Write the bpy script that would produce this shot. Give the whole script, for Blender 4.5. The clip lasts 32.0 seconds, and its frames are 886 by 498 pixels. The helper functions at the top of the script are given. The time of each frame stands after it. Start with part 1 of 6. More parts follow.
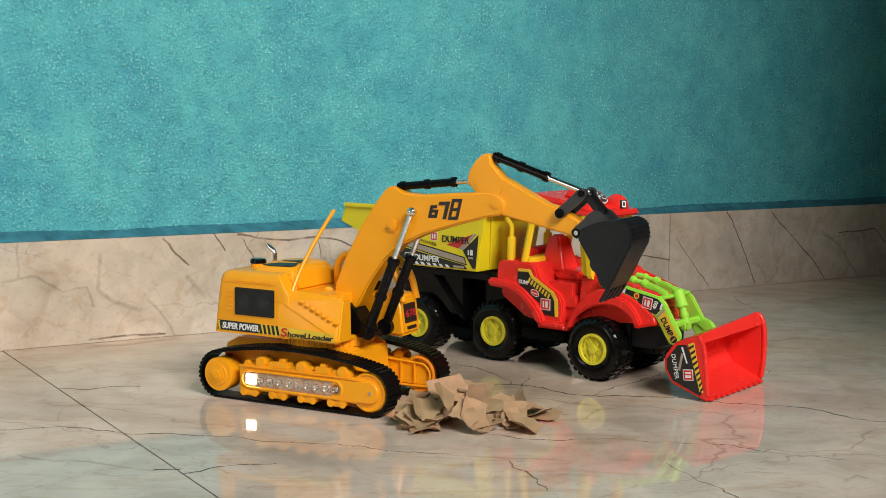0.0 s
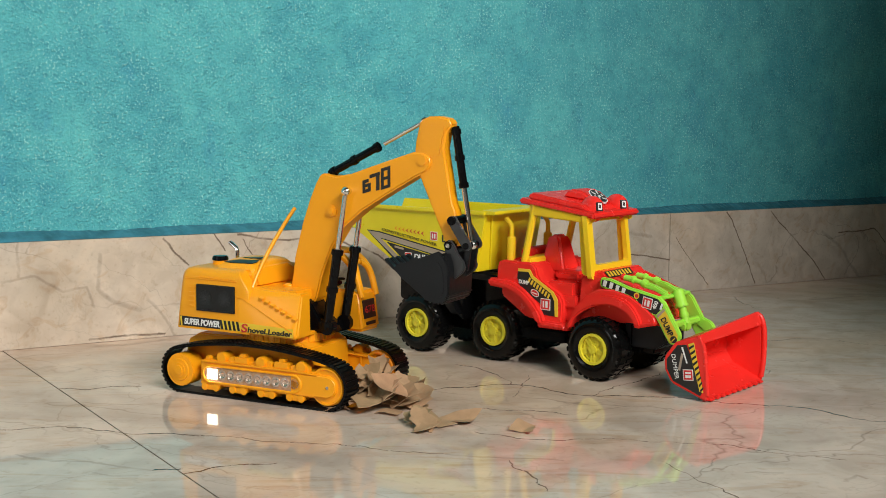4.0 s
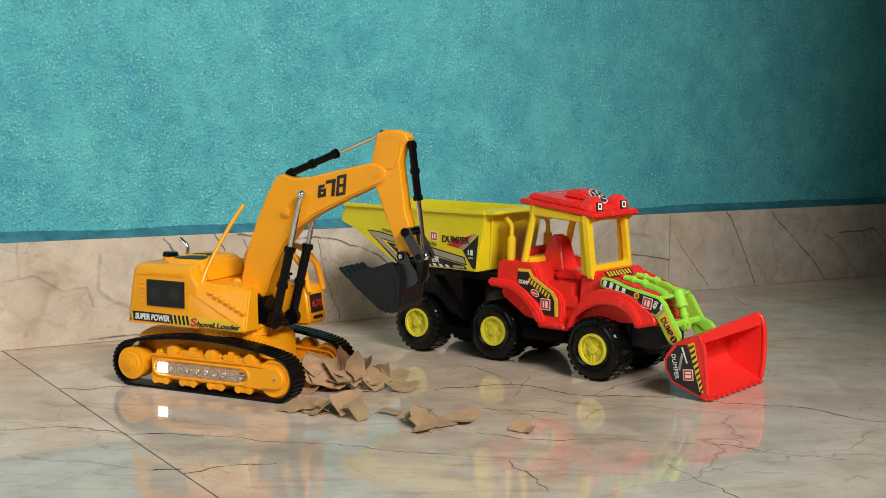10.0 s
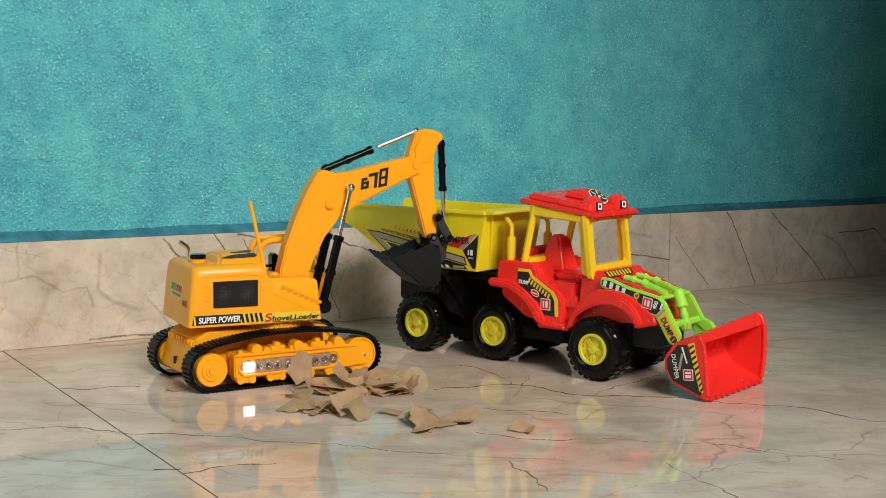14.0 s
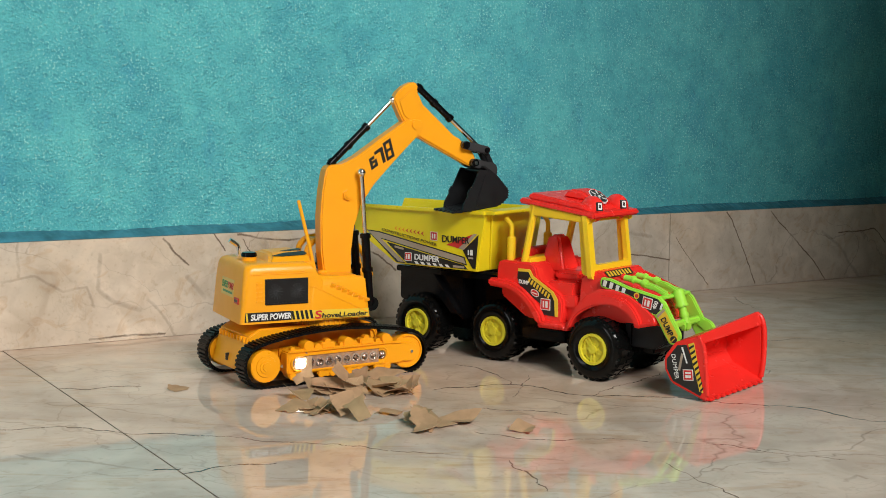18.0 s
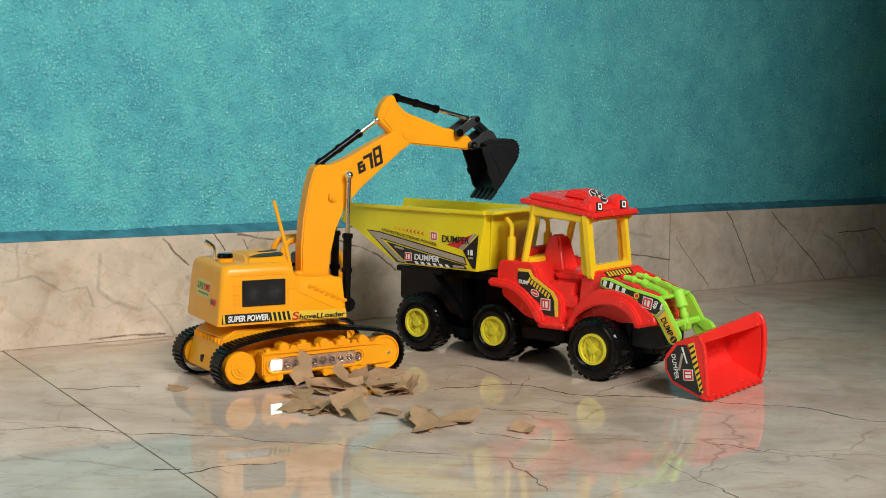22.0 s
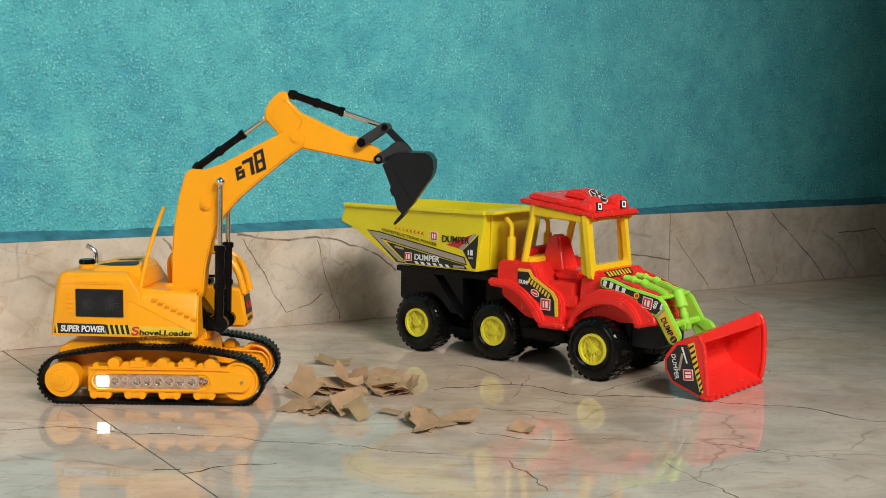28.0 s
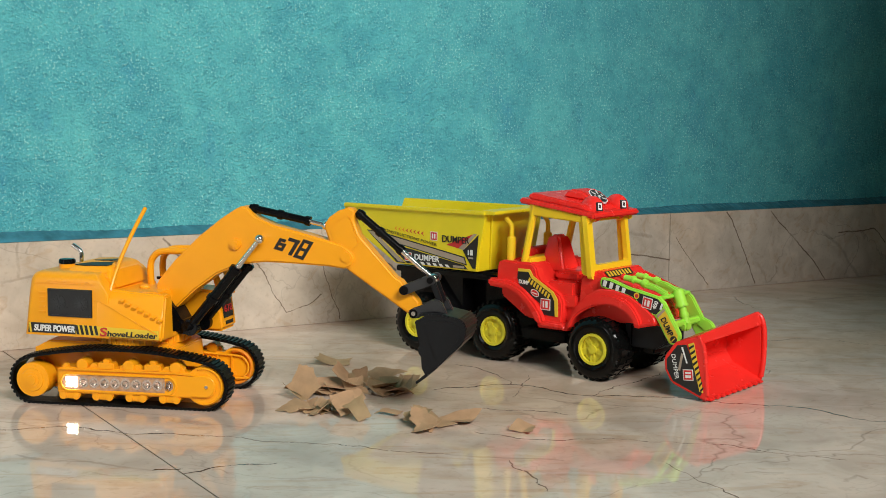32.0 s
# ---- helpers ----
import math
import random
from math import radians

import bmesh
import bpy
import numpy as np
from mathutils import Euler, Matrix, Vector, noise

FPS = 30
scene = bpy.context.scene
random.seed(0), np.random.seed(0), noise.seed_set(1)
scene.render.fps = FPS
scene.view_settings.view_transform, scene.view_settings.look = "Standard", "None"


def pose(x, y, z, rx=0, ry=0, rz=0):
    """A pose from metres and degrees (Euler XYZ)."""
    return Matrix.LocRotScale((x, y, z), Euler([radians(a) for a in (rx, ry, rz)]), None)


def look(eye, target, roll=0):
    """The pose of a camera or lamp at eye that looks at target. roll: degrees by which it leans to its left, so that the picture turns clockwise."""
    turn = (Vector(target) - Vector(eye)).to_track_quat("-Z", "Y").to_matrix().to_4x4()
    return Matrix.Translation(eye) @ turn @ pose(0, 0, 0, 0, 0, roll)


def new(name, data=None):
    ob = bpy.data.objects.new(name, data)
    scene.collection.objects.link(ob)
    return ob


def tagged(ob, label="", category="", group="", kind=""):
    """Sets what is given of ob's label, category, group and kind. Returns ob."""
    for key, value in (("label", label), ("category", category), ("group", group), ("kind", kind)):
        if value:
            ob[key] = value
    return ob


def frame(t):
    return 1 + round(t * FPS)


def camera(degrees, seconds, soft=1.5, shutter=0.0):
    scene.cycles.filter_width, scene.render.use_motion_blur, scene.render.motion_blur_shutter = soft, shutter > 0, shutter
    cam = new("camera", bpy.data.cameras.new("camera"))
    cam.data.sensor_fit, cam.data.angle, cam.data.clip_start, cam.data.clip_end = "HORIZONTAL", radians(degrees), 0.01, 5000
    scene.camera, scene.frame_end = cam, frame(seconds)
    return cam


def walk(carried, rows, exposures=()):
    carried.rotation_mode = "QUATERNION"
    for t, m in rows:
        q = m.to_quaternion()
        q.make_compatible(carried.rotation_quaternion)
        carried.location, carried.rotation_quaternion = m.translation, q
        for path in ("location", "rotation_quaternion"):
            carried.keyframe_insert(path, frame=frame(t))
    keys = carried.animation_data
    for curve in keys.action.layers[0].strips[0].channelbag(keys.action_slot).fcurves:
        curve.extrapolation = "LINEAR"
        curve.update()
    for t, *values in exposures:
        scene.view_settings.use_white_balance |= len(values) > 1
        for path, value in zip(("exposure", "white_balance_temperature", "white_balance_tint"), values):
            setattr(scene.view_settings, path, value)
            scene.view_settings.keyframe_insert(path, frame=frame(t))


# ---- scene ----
cam = camera(37.33, 32.0, soft=0.9)
EYE = (0.0, -1.2295, 0.2319)
WAY = (0.52429, 0.84440, -0.11008)
VIEW = look(EYE, [a + b for a, b in zip(EYE, WAY)], 0.667)
walk(cam, [(0.0, VIEW), (32.0, VIEW)])

# ---- light ----
world = bpy.data.worlds.new("sky")
scene.world = world
world.use_nodes = True
sky = world.node_tree.nodes.new("ShaderNodeTexSky")
sky.sky_type, sky.sun_disc = "NISHITA", False
sky.sun_elevation, sky.sun_rotation = radians(40), radians(250)
world.node_tree.links.new(sky.outputs[0], world.node_tree.nodes["Background"].inputs[0])
world.node_tree.nodes["Background"].inputs[1].default_value = 0.12
scene.view_settings.exposure = 0.0

# the room: a wide window, a smaller west window in the wall to the left, plain walls all round, and an added wall whose
# gap shades the right
ROOM_X0, ROOM_X1, ROOM_Y0, ROOM_Z = -1.6, 3.4, -4.5, 4.0
WIN_Y0, WIN_Y1, WIN_Z0, WIN_Z1 = -1.30, -0.60, 0.12, 1.2
GAP_X0, GAP_X1, PART_Y = -1.3, 0.925, -1.05


def window_light(eye, target, wide, high, power, tone):
    lamp = bpy.data.lights.new("window_daylight", "AREA")
    lamp.shape, lamp.size, lamp.size_y, lamp.energy, lamp.color = "RECTANGLE", wide, high, power, tone
    new("window_daylight", lamp).matrix_world = look(eye, target)


window_light((0.33, ROOM_Y0 - 0.05, 3.1), (0.45, 0.0, 0.3), 2.35, 1.3, 278.0, (1.0, 0.97, 0.92))
window_light((ROOM_X0 - 0.05, -0.95, 0.65), (0.0, -0.95, 0.63), 0.68, 1.0, 4.2, (1.0, 0.97, 0.93))


# ---- materials ----
def material(name, colour, rough=0.4, metal=0.0, vary=0.06, scale=60.0, bump=0.0, bump_scale=300.0, spec=0.5, coat=0.0):
    m = bpy.data.materials.new(name)
    m.use_nodes = True
    n, l = m.node_tree.nodes, m.node_tree.links
    b = n["Principled BSDF"]
    b.inputs["Roughness"].default_value, b.inputs["Metallic"].default_value = rough, metal
    b.inputs["Specular IOR Level"].default_value, b.inputs["Coat Weight"].default_value = spec, coat
    b.inputs["Coat Roughness"].default_value = 0.15
    co = n.new("ShaderNodeTexCoord")
    t1 = n.new("ShaderNodeTexNoise")
    t1.inputs["Scale"].default_value, t1.inputs["Detail"].default_value = scale, 6
    l.new(co.outputs["Object"], t1.inputs["Vector"])
    r = n.new("ShaderNodeValToRGB")
    r.color_ramp.elements[0].position, r.color_ramp.elements[1].position = 0.3, 0.7
    r.color_ramp.elements[0].color = (*[c * (1 - vary) for c in colour], 1)
    r.color_ramp.elements[1].color = (*[min(1, c * (1 + vary)) for c in colour], 1)
    l.new(t1.outputs["Fac"], r.inputs["Fac"])
    l.new(r.outputs["Color"], b.inputs["Base Color"])
    rr = n.new("ShaderNodeMapRange")
    rr.inputs["To Min"].default_value, rr.inputs["To Max"].default_value = max(0.02, rough - 0.08), rough + 0.1
    t2 = n.new("ShaderNodeTexNoise")
    t2.inputs["Scale"].default_value, t2.inputs["Detail"].default_value = scale * 2.7, 4
    l.new(co.outputs["Object"], t2.inputs["Vector"])
    l.new(t2.outputs["Fac"], rr.inputs["Value"])
    l.new(rr.outputs["Result"], b.inputs["Roughness"])
    if bump:
        t3 = n.new("ShaderNodeTexNoise")
        t3.inputs["Scale"].default_value, t3.inputs["Detail"].default_value = bump_scale, 3
        l.new(co.outputs["Object"], t3.inputs["Vector"])
        bp = n.new("ShaderNodeBump")
        bp.inputs["Strength"].default_value, bp.inputs["Distance"].default_value = bump, 0.001
        l.new(t3.outputs["Fac"], bp.inputs["Height"])
        l.new(bp.outputs["Normal"], b.inputs["Normal"])
    return m


def glowing(name, colour, strength):
    m = bpy.data.materials.new(name)
    m.use_nodes = True
    b = m.node_tree.nodes["Principled BSDF"]
    b.inputs["Base Color"].default_value = (*colour, 1)
    b.inputs["Emission Color"].default_value, b.inputs["Emission Strength"].default_value = (*colour, 1), strength
    return m


def clear(name, colour, rough=0.05):
    m = bpy.data.materials.new(name)
    m.use_nodes = True
    b = m.node_tree.nodes["Principled BSDF"]
    b.inputs["Base Color"].default_value, b.inputs["Roughness"].default_value = (*colour, 1), rough
    b.inputs["Transmission Weight"].default_value = 1.0
    b.inputs["IOR"].default_value = 1.46
    return m


def plaster():
    """Sponged teal paint over rough plaster: mottled at two scales, light caught on raised grains put in as pale
    flecks.
    """
    m = bpy.data.materials.new("teal_plaster")
    m.use_nodes = True
    n, l = m.node_tree.nodes, m.node_tree.links
    b = n["Principled BSDF"]
    b.inputs["Roughness"].default_value = 0.55
    co = n.new("ShaderNodeTexCoord")

    def tex(scale, detail, rough=0.55):
        t = n.new("ShaderNodeTexNoise")
        t.inputs["Scale"].default_value, t.inputs["Detail"].default_value, t.inputs["Roughness"].default_value = scale, detail, rough
        l.new(co.outputs["Object"], t.inputs["Vector"])
        return t.outputs["Fac"]

    def ramp(fac, a, ca, z, cz):
        r = n.new("ShaderNodeValToRGB")
        r.color_ramp.elements[0].position, r.color_ramp.elements[1].position = a, z
        r.color_ramp.elements[0].color, r.color_ramp.elements[1].color = (*ca, 1), (*cz, 1)
        l.new(fac, r.inputs["Fac"])
        return r.outputs["Color"]

    def mix(kind, fac, a, c):
        x = n.new("ShaderNodeMix")
        x.data_type, x.blend_type = "RGBA", kind
        if isinstance(fac, float):
            x.inputs["Factor"].default_value = fac
        else:
            l.new(fac, x.inputs["Factor"])
        l.new(a, x.inputs["A"])
        if isinstance(c, tuple):
            x.inputs["B"].default_value = (*c, 1)
        else:
            l.new(c, x.inputs["B"])
        return x.outputs["Result"]

    cloud = ramp(tex(9, 10, 0.72), 0.30, (0.055, 0.39, 0.482), 0.66, (0.128, 0.592, 0.612))
    patch = ramp(tex(48, 6, 0.65), 0.36, (0.75, 0.83, 0.88), 0.60, (1.10, 1.06, 1.04))
    cloud = mix("MULTIPLY", 0.9, cloud, patch)
    # bluer brush patches, drawn out upwards
    tall = n.new("ShaderNodeMapping")
    tall.inputs["Scale"].default_value = (1.0, 1.0, 0.55)
    l.new(co.outputs["Object"], tall.inputs["Vector"])
    blue = n.new("ShaderNodeTexNoise")
    blue.inputs["Scale"].default_value, blue.inputs["Detail"].default_value, blue.inputs["Roughness"].default_value = 17.0, 8.0, 0.68
    l.new(tall.outputs["Vector"], blue.inputs["Vector"])
    cloud = mix("MIX", ramp(blue.outputs["Fac"], 0.56, (0, 0, 0), 0.70, (0.62, 0.62, 0.62)), cloud, (0.05, 0.33, 0.505))
    grain = tex(235, 5, 0.62)
    fine = tex(420, 4, 0.6)
    swell = tex(60, 4, 0.55)
    # grazing light on the raised grains, put into the colour as pale flecks
    fleck = ramp(fine, 0.54, (0, 0, 0), 0.67, (1, 1, 1))
    gate = ramp(tex(30, 5), 0.36, (0.25, 0.25, 0.25), 0.64, (0.95, 0.95, 0.95))
    both = mix("MULTIPLY", 1.0, fleck, gate)
    col = mix("MIX", both, cloud, (0.43, 0.86, 0.82))
    dark = ramp(tex(210, 5), 0.30, (0.70, 0.77, 0.82), 0.44, (1, 1, 1))
    l.new(mix("MULTIPLY", 1.0, col, dark), b.inputs["Base Color"])
    add = n.new("ShaderNodeMath")
    add.operation = "ADD"
    l.new(grain, add.inputs[0])
    l.new(fine, add.inputs[1])
    sum2 = n.new("ShaderNodeMath")
    sum2.operation = "MULTIPLY_ADD"
    l.new(swell, sum2.inputs[0])
    sum2.inputs[1].default_value = 1.2
    l.new(add.outputs[0], sum2.inputs[2])
    bp = n.new("ShaderNodeBump")
    bp.inputs["Strength"].default_value = 1.0
    # bump fades along +x, standing in for softer light at the right end
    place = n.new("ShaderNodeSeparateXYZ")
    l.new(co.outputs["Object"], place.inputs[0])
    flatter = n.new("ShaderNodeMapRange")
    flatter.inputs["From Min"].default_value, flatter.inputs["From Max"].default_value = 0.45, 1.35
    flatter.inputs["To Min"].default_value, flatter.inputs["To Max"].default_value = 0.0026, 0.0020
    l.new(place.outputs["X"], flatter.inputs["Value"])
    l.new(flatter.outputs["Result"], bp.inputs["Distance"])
    l.new(sum2.outputs[0], bp.inputs["Height"])
    l.new(bp.outputs["Normal"], b.inputs["Normal"])
    return m


def marble(name, light, shade, vein, rough, seed, scale=1.0, vein_gain=1.0, lines=(), flat="z", gloss_range=0.09, relief=0.05, gleam=0.5):
    """Polished marble: soft clouds, a few long dark cracks and many hairline veins."""
    m = bpy.data.materials.new(name)
    m.use_nodes = True
    n, l = m.node_tree.nodes, m.node_tree.links
    b = n["Principled BSDF"]
    co = n.new("ShaderNodeTexCoord")
    mp = n.new("ShaderNodeMapping")
    mp.inputs["Location"].default_value = (seed, seed * 0.7, seed * 0.3)
    mp.inputs["Rotation"].default_value = (0.2, 0.3, 0.55)
    mp.inputs["Scale"].default_value = (scale, scale * 1.0, scale)
    l.new(co.outputs["Object"], mp.inputs["Vector"])

    def tex(s, detail, distort=0.0, src=None):
        t = n.new("ShaderNodeTexNoise")
        t.inputs["Scale"].default_value, t.inputs["Detail"].default_value, t.inputs["Distortion"].default_value = s, detail, distort
        l.new(src or mp.outputs["Vector"], t.inputs["Vector"])
        return t

    def ramp(fac, stops):
        r = n.new("ShaderNodeValToRGB")
        while len(r.color_ramp.elements) < len(stops):
            r.color_ramp.elements.new(0.5)
        for e, (pos, c) in zip(r.color_ramp.elements, stops):
            e.position, e.color = pos, (*c, 1)
        l.new(fac, r.inputs["Fac"])
        return r.outputs["Color"]

    def mix(kind, fac, a, c):
        x = n.new("ShaderNodeMix")
        x.data_type, x.blend_type = "RGBA", kind
        if isinstance(fac, float):
            x.inputs["Factor"].default_value = fac
        else:
            l.new(fac, x.inputs["Factor"])
        l.new(a, x.inputs["A"])
        if isinstance(c, tuple):
            x.inputs["B"].default_value = (*c, 1)
        else:
            l.new(c, x.inputs["B"])
        return x.outputs["Result"]

    base = ramp(tex(5.0, 7, 0.8).outputs["Fac"], [(0.3, shade), (0.62, light)])
    warm = ramp(tex(2.2, 5, 1.5).outputs["Fac"], [(0.45, (1, 1, 1)), (0.7, (1.0, 0.90, 0.78))])
    base = mix("MULTIPLY", 0.8, base, warm)
    blot = ramp(tex(26, 8, 0.6).outputs["Fac"], [(0.36, (0.84, 0.82, 0.80)), (0.56, (1, 1, 1)), (0.7, (1.08, 1.07, 1.06))])
    base = mix("MULTIPLY", 0.9, base, blot)
    # thin rusty stains drawn out along the bedding
    bed = n.new("ShaderNodeMapping")
    bed.inputs["Rotation"].default_value, bed.inputs["Scale"].default_value = (0.0, 0.0, 0.35), (3.0, 15.0, 9.0)
    l.new(mp.outputs["Vector"], bed.inputs["Vector"])
    rust = ramp(tex(3.2, 8, 1.1, bed.outputs["Vector"]).outputs["Fac"], [(0.56, (1, 1, 1)), (0.66, (0.86, 0.74, 0.62)), (0.74, (0.98, 0.95, 0.91))])
    base = mix("MULTIPLY", 0.55, base, rust)
    pit = ramp(tex(150, 4).outputs["Fac"], [(0.30, (0.72, 0.66, 0.60)), (0.42, (1, 1, 1))])
    base = mix("MULTIPLY", 0.35, base, pit)
    # cracks: edges of warped cells
    bend = tex(3.0, 6)
    off = n.new("ShaderNodeVectorMath")
    off.operation = "MULTIPLY_ADD"
    l.new(bend.outputs["Color"], off.inputs[0])
    off.inputs[1].default_value = (0.45, 0.45, 0.45)
    l.new(mp.outputs["Vector"], off.inputs[2])
    st = n.new("ShaderNodeVectorMath")
    st.operation = "MULTIPLY"
    st.inputs[1].default_value = (1.0, 2.1, 1.3)
    l.new(off.outputs[0], st.inputs[0])

    def cracks(s, width, strength, gate_scale):
        v = n.new("ShaderNodeTexVoronoi")
        v.feature = "DISTANCE_TO_EDGE"
        v.inputs["Scale"].default_value = s
        l.new(st.outputs[0], v.inputs["Vector"])
        line = ramp(v.outputs["Distance"], [(0.0, (1, 1, 1)), (width * 0.4, (0.75, 0.75, 0.75)), (width, (0, 0, 0))])
        gate = ramp(tex(gate_scale, 4).outputs["Fac"], [(0.44, (0, 0, 0)), (0.6, (strength, strength, strength))])
        return mix("MULTIPLY", 1.0, line, gate)

    col = mix("MIX", cracks(2.6, 0.0055, 0.75 * vein_gain, 3.1), base, vein)
    col = mix("MIX", cracks(6.5, 0.010, 0.62 * vein_gain, 5.3), col, tuple(0.6 * v + 0.4 * c for v, c in zip(vein, shade)))
    col = mix("MIX", cracks(17.0, 0.022, 0.34 * vein_gain, 9.0), col, tuple(0.5 * v + 0.5 * c for v, c in zip(vein, shade)))
    if lines:
        # long cracks: ragged distance to a chain of straight runs
        wob = n.new("ShaderNodeTexNoise")
        wob.inputs["Scale"].default_value, wob.inputs["Detail"].default_value, wob.inputs["Roughness"].default_value = 16, 8, 0.62
        l.new(co.outputs["Object"], wob.inputs["Vector"])
        sh = n.new("ShaderNodeVectorMath")
        sh.operation = "MULTIPLY_ADD"
        l.new(wob.outputs["Color"], sh.inputs[0])
        sh.inputs[1].default_value = (0.02, 0.0, 0.012) if flat == "y" else (0.022, 0.022, 0.0)
        l.new(co.outputs["Object"], sh.inputs[2])
        sh2 = n.new("ShaderNodeVectorMath")
        sh2.operation = "MULTIPLY_ADD"
        l.new(sh.outputs[0], sh2.inputs[0])
        sh2.inputs[1].default_value = (1, 0, 1) if flat == "y" else (1, 1, 0)
        sh2.inputs[2].default_value = (-0.01, 0, -0.006) if flat == "y" else (-0.011, -0.011, 0)

        def vm(op, a, c):
            q = n.new("ShaderNodeVectorMath")
            q.operation = op
            for k, v in ((0, a), (1, c)):
                if v is None:
                    continue
                if isinstance(v, tuple):
                    q.inputs[k].default_value = v
                else:
                    l.new(v, q.inputs[k])
            return q

        for broad in (False, True):
            near = None
            for width, chain in lines:
                if (width > 0.0015) != broad:
                    continue
                for (ax, ay), (cx, cy) in zip(chain, chain[1:]):
                    a3 = (ax, 0, ay) if flat == "y" else (ax, ay, 0)
                    d3 = (cx - ax, 0, cy - ay) if flat == "y" else (cx - ax, cy - ay, 0)
                    k = sum(v * v for v in d3)
                    rel = vm("SUBTRACT", sh2.outputs[0], a3)
                    f = n.new("ShaderNodeMath")
                    f.operation, f.use_clamp = "MULTIPLY", True
                    l.new(vm("DOT_PRODUCT", rel.outputs[0], tuple(v / k for v in d3)).outputs["Value"], f.inputs[0])
                    f.inputs[1].default_value = 1.0
                    s = vm("SCALE", d3, None)
                    l.new(f.outputs[0], s.inputs["Scale"])
                    gap = vm("LENGTH", vm("SUBTRACT", rel.outputs[0], s.outputs[0]).outputs[0], None).outputs["Value"]
                    w = n.new("ShaderNodeMath")
                    w.operation = "DIVIDE"
                    l.new(gap, w.inputs[0])
                    w.inputs[1].default_value = width
                    if near is None:
                        near = w.outputs[0]
                    else:
                        mn = n.new("ShaderNodeMath")
                        mn.operation = "MINIMUM"
                        l.new(near, mn.inputs[0])
                        l.new(w.outputs[0], mn.inputs[1])
                        near = mn.outputs[0]
            if near is None:
                continue
            g = 0.30 if broad else 0.92
            soft = ramp(near, [(0.0, (g, g, g)), (0.5, (g * 0.75, g * 0.75, g * 0.75)), (1.0, (0, 0, 0))])
            brk = ramp(tex(30, 5).outputs["Fac"], [(0.33, (0.25, 0.25, 0.25)), (0.5, (1, 1, 1))])
            col = mix("MIX", mix("MULTIPLY", 1.0, soft, brk), col, vein)
    b.inputs["Specular IOR Level"].default_value = gleam
    l.new(col, b.inputs["Base Color"])
    rr = n.new("ShaderNodeMapRange")
    rr.inputs["To Min"].default_value, rr.inputs["To Max"].default_value = rough, rough + gloss_range
    l.new(tex(14, 6).outputs["Fac"], rr.inputs["Value"])
    l.new(rr.outputs["Result"], b.inputs["Roughness"])
    bp = n.new("ShaderNodeBump")
    bp.inputs["Strength"].default_value, bp.inputs["Distance"].default_value = relief, 0.001
    l.new(tex(40, 4).outputs["Fac"], bp.inputs["Height"])
    l.new(bp.outputs["Normal"], b.inputs["Normal"])
    return m


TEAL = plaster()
# bead paint taken darker to hold the shadow line above the skirting
FILLET = material("teal_smooth", (0.04, 0.175, 0.23), 0.32, vary=0.35, scale=55, bump=0.6, bump_scale=130)
# long cracks in the stone: half width and way, over floor (x, y) and skirting (x, z)
FLOOR_CRACKS = [
    (0.0011, [(0.206, -0.296), (0.235, -0.304), (0.253, -0.309), (0.271, -0.332), (0.288, -0.353), (0.322, -0.375), (0.345, -0.393)]),
    (0.0011, [(0.271, -0.448), (0.281, -0.452), (0.289, -0.455)]),
    (0.0011, [(0.284, -0.466), (0.308, -0.461), (0.329, -0.465), (0.346, -0.472)]),
    (0.0011, [(0.286, -0.185), (0.303, -0.199), (0.326, -0.197), (0.346, -0.208)]),
    (0.0011, [(0.549, -0.334), (0.579, -0.340), (0.616, -0.348), (0.632, -0.370), (0.637, -0.401), (0.649, -0.415), (0.691, -0.443), (0.717, -0.466), (0.738, -0.496), (0.762, -0.520), (0.774, -0.565), (0.791, -0.599)]),
]
FLOOR_HAIRLINES = [
    (0.0008, [(0.345, -0.393), (0.353, -0.400), (0.387, -0.438), (0.414, -0.461), (0.454, -0.506)]),
    (0.0008, [(0.616, -0.348), (0.624, -0.324), (0.628, -0.300), (0.618, -0.252)]),
    (0.0008, [(0.646, -0.416), (0.681, -0.401), (0.718, -0.389), (0.759, -0.371)]),
    (0.0008, [(0.546, -0.407), (0.569, -0.427), (0.593, -0.459)]),
    (0.0008, [(0.502, -0.466), (0.516, -0.489), (0.549, -0.517), (0.581, -0.534), (0.609, -0.560), (0.636, -0.582), (0.655, -0.622), (0.677, -0.650)]),
    (0.0008, [(0.567, -0.596), (0.558, -0.633), (0.555, -0.662), (0.554, -0.681)]),
    (0.0008, [(0.481, -0.540), (0.474, -0.574), (0.462, -0.609)]),
    (0.0008, [(0.650, -0.325), (0.619, -0.360), (0.589, -0.387)]),
    (0.0008, [(0.949, -0.302), (0.989, -0.305), (1.025, -0.332), (1.050, -0.387)]),
    (0.0008, [(0.872, -0.375), (0.840, -0.421)]),
    (0.0008, [(1.150, -0.060), (1.121, -0.101), (1.102, -0.150)]),
]
FLOOR_VEINS = [
    (0.002, [(0.207, -0.370), (0.225, -0.396), (0.242, -0.413), (0.260, -0.438), (0.271, -0.449)]),
    (0.002, [(0.238, -0.438), (0.245, -0.451), (0.258, -0.455)]),
    (0.002, [(1.204, -0.124), (1.356, -0.138)]),
    (0.002, [(0.598, -0.637), (0.615, -0.650)]),
    (0.002, [(0.453, -0.508), (0.473, -0.524), (0.513, -0.558)]),
    (0.002, [(0.636, -0.682), (0.655, -0.676), (0.654, -0.684)]),
    (0.002, [(0.271, -0.049), (0.304, -0.037), (0.339, -0.041)]),
]
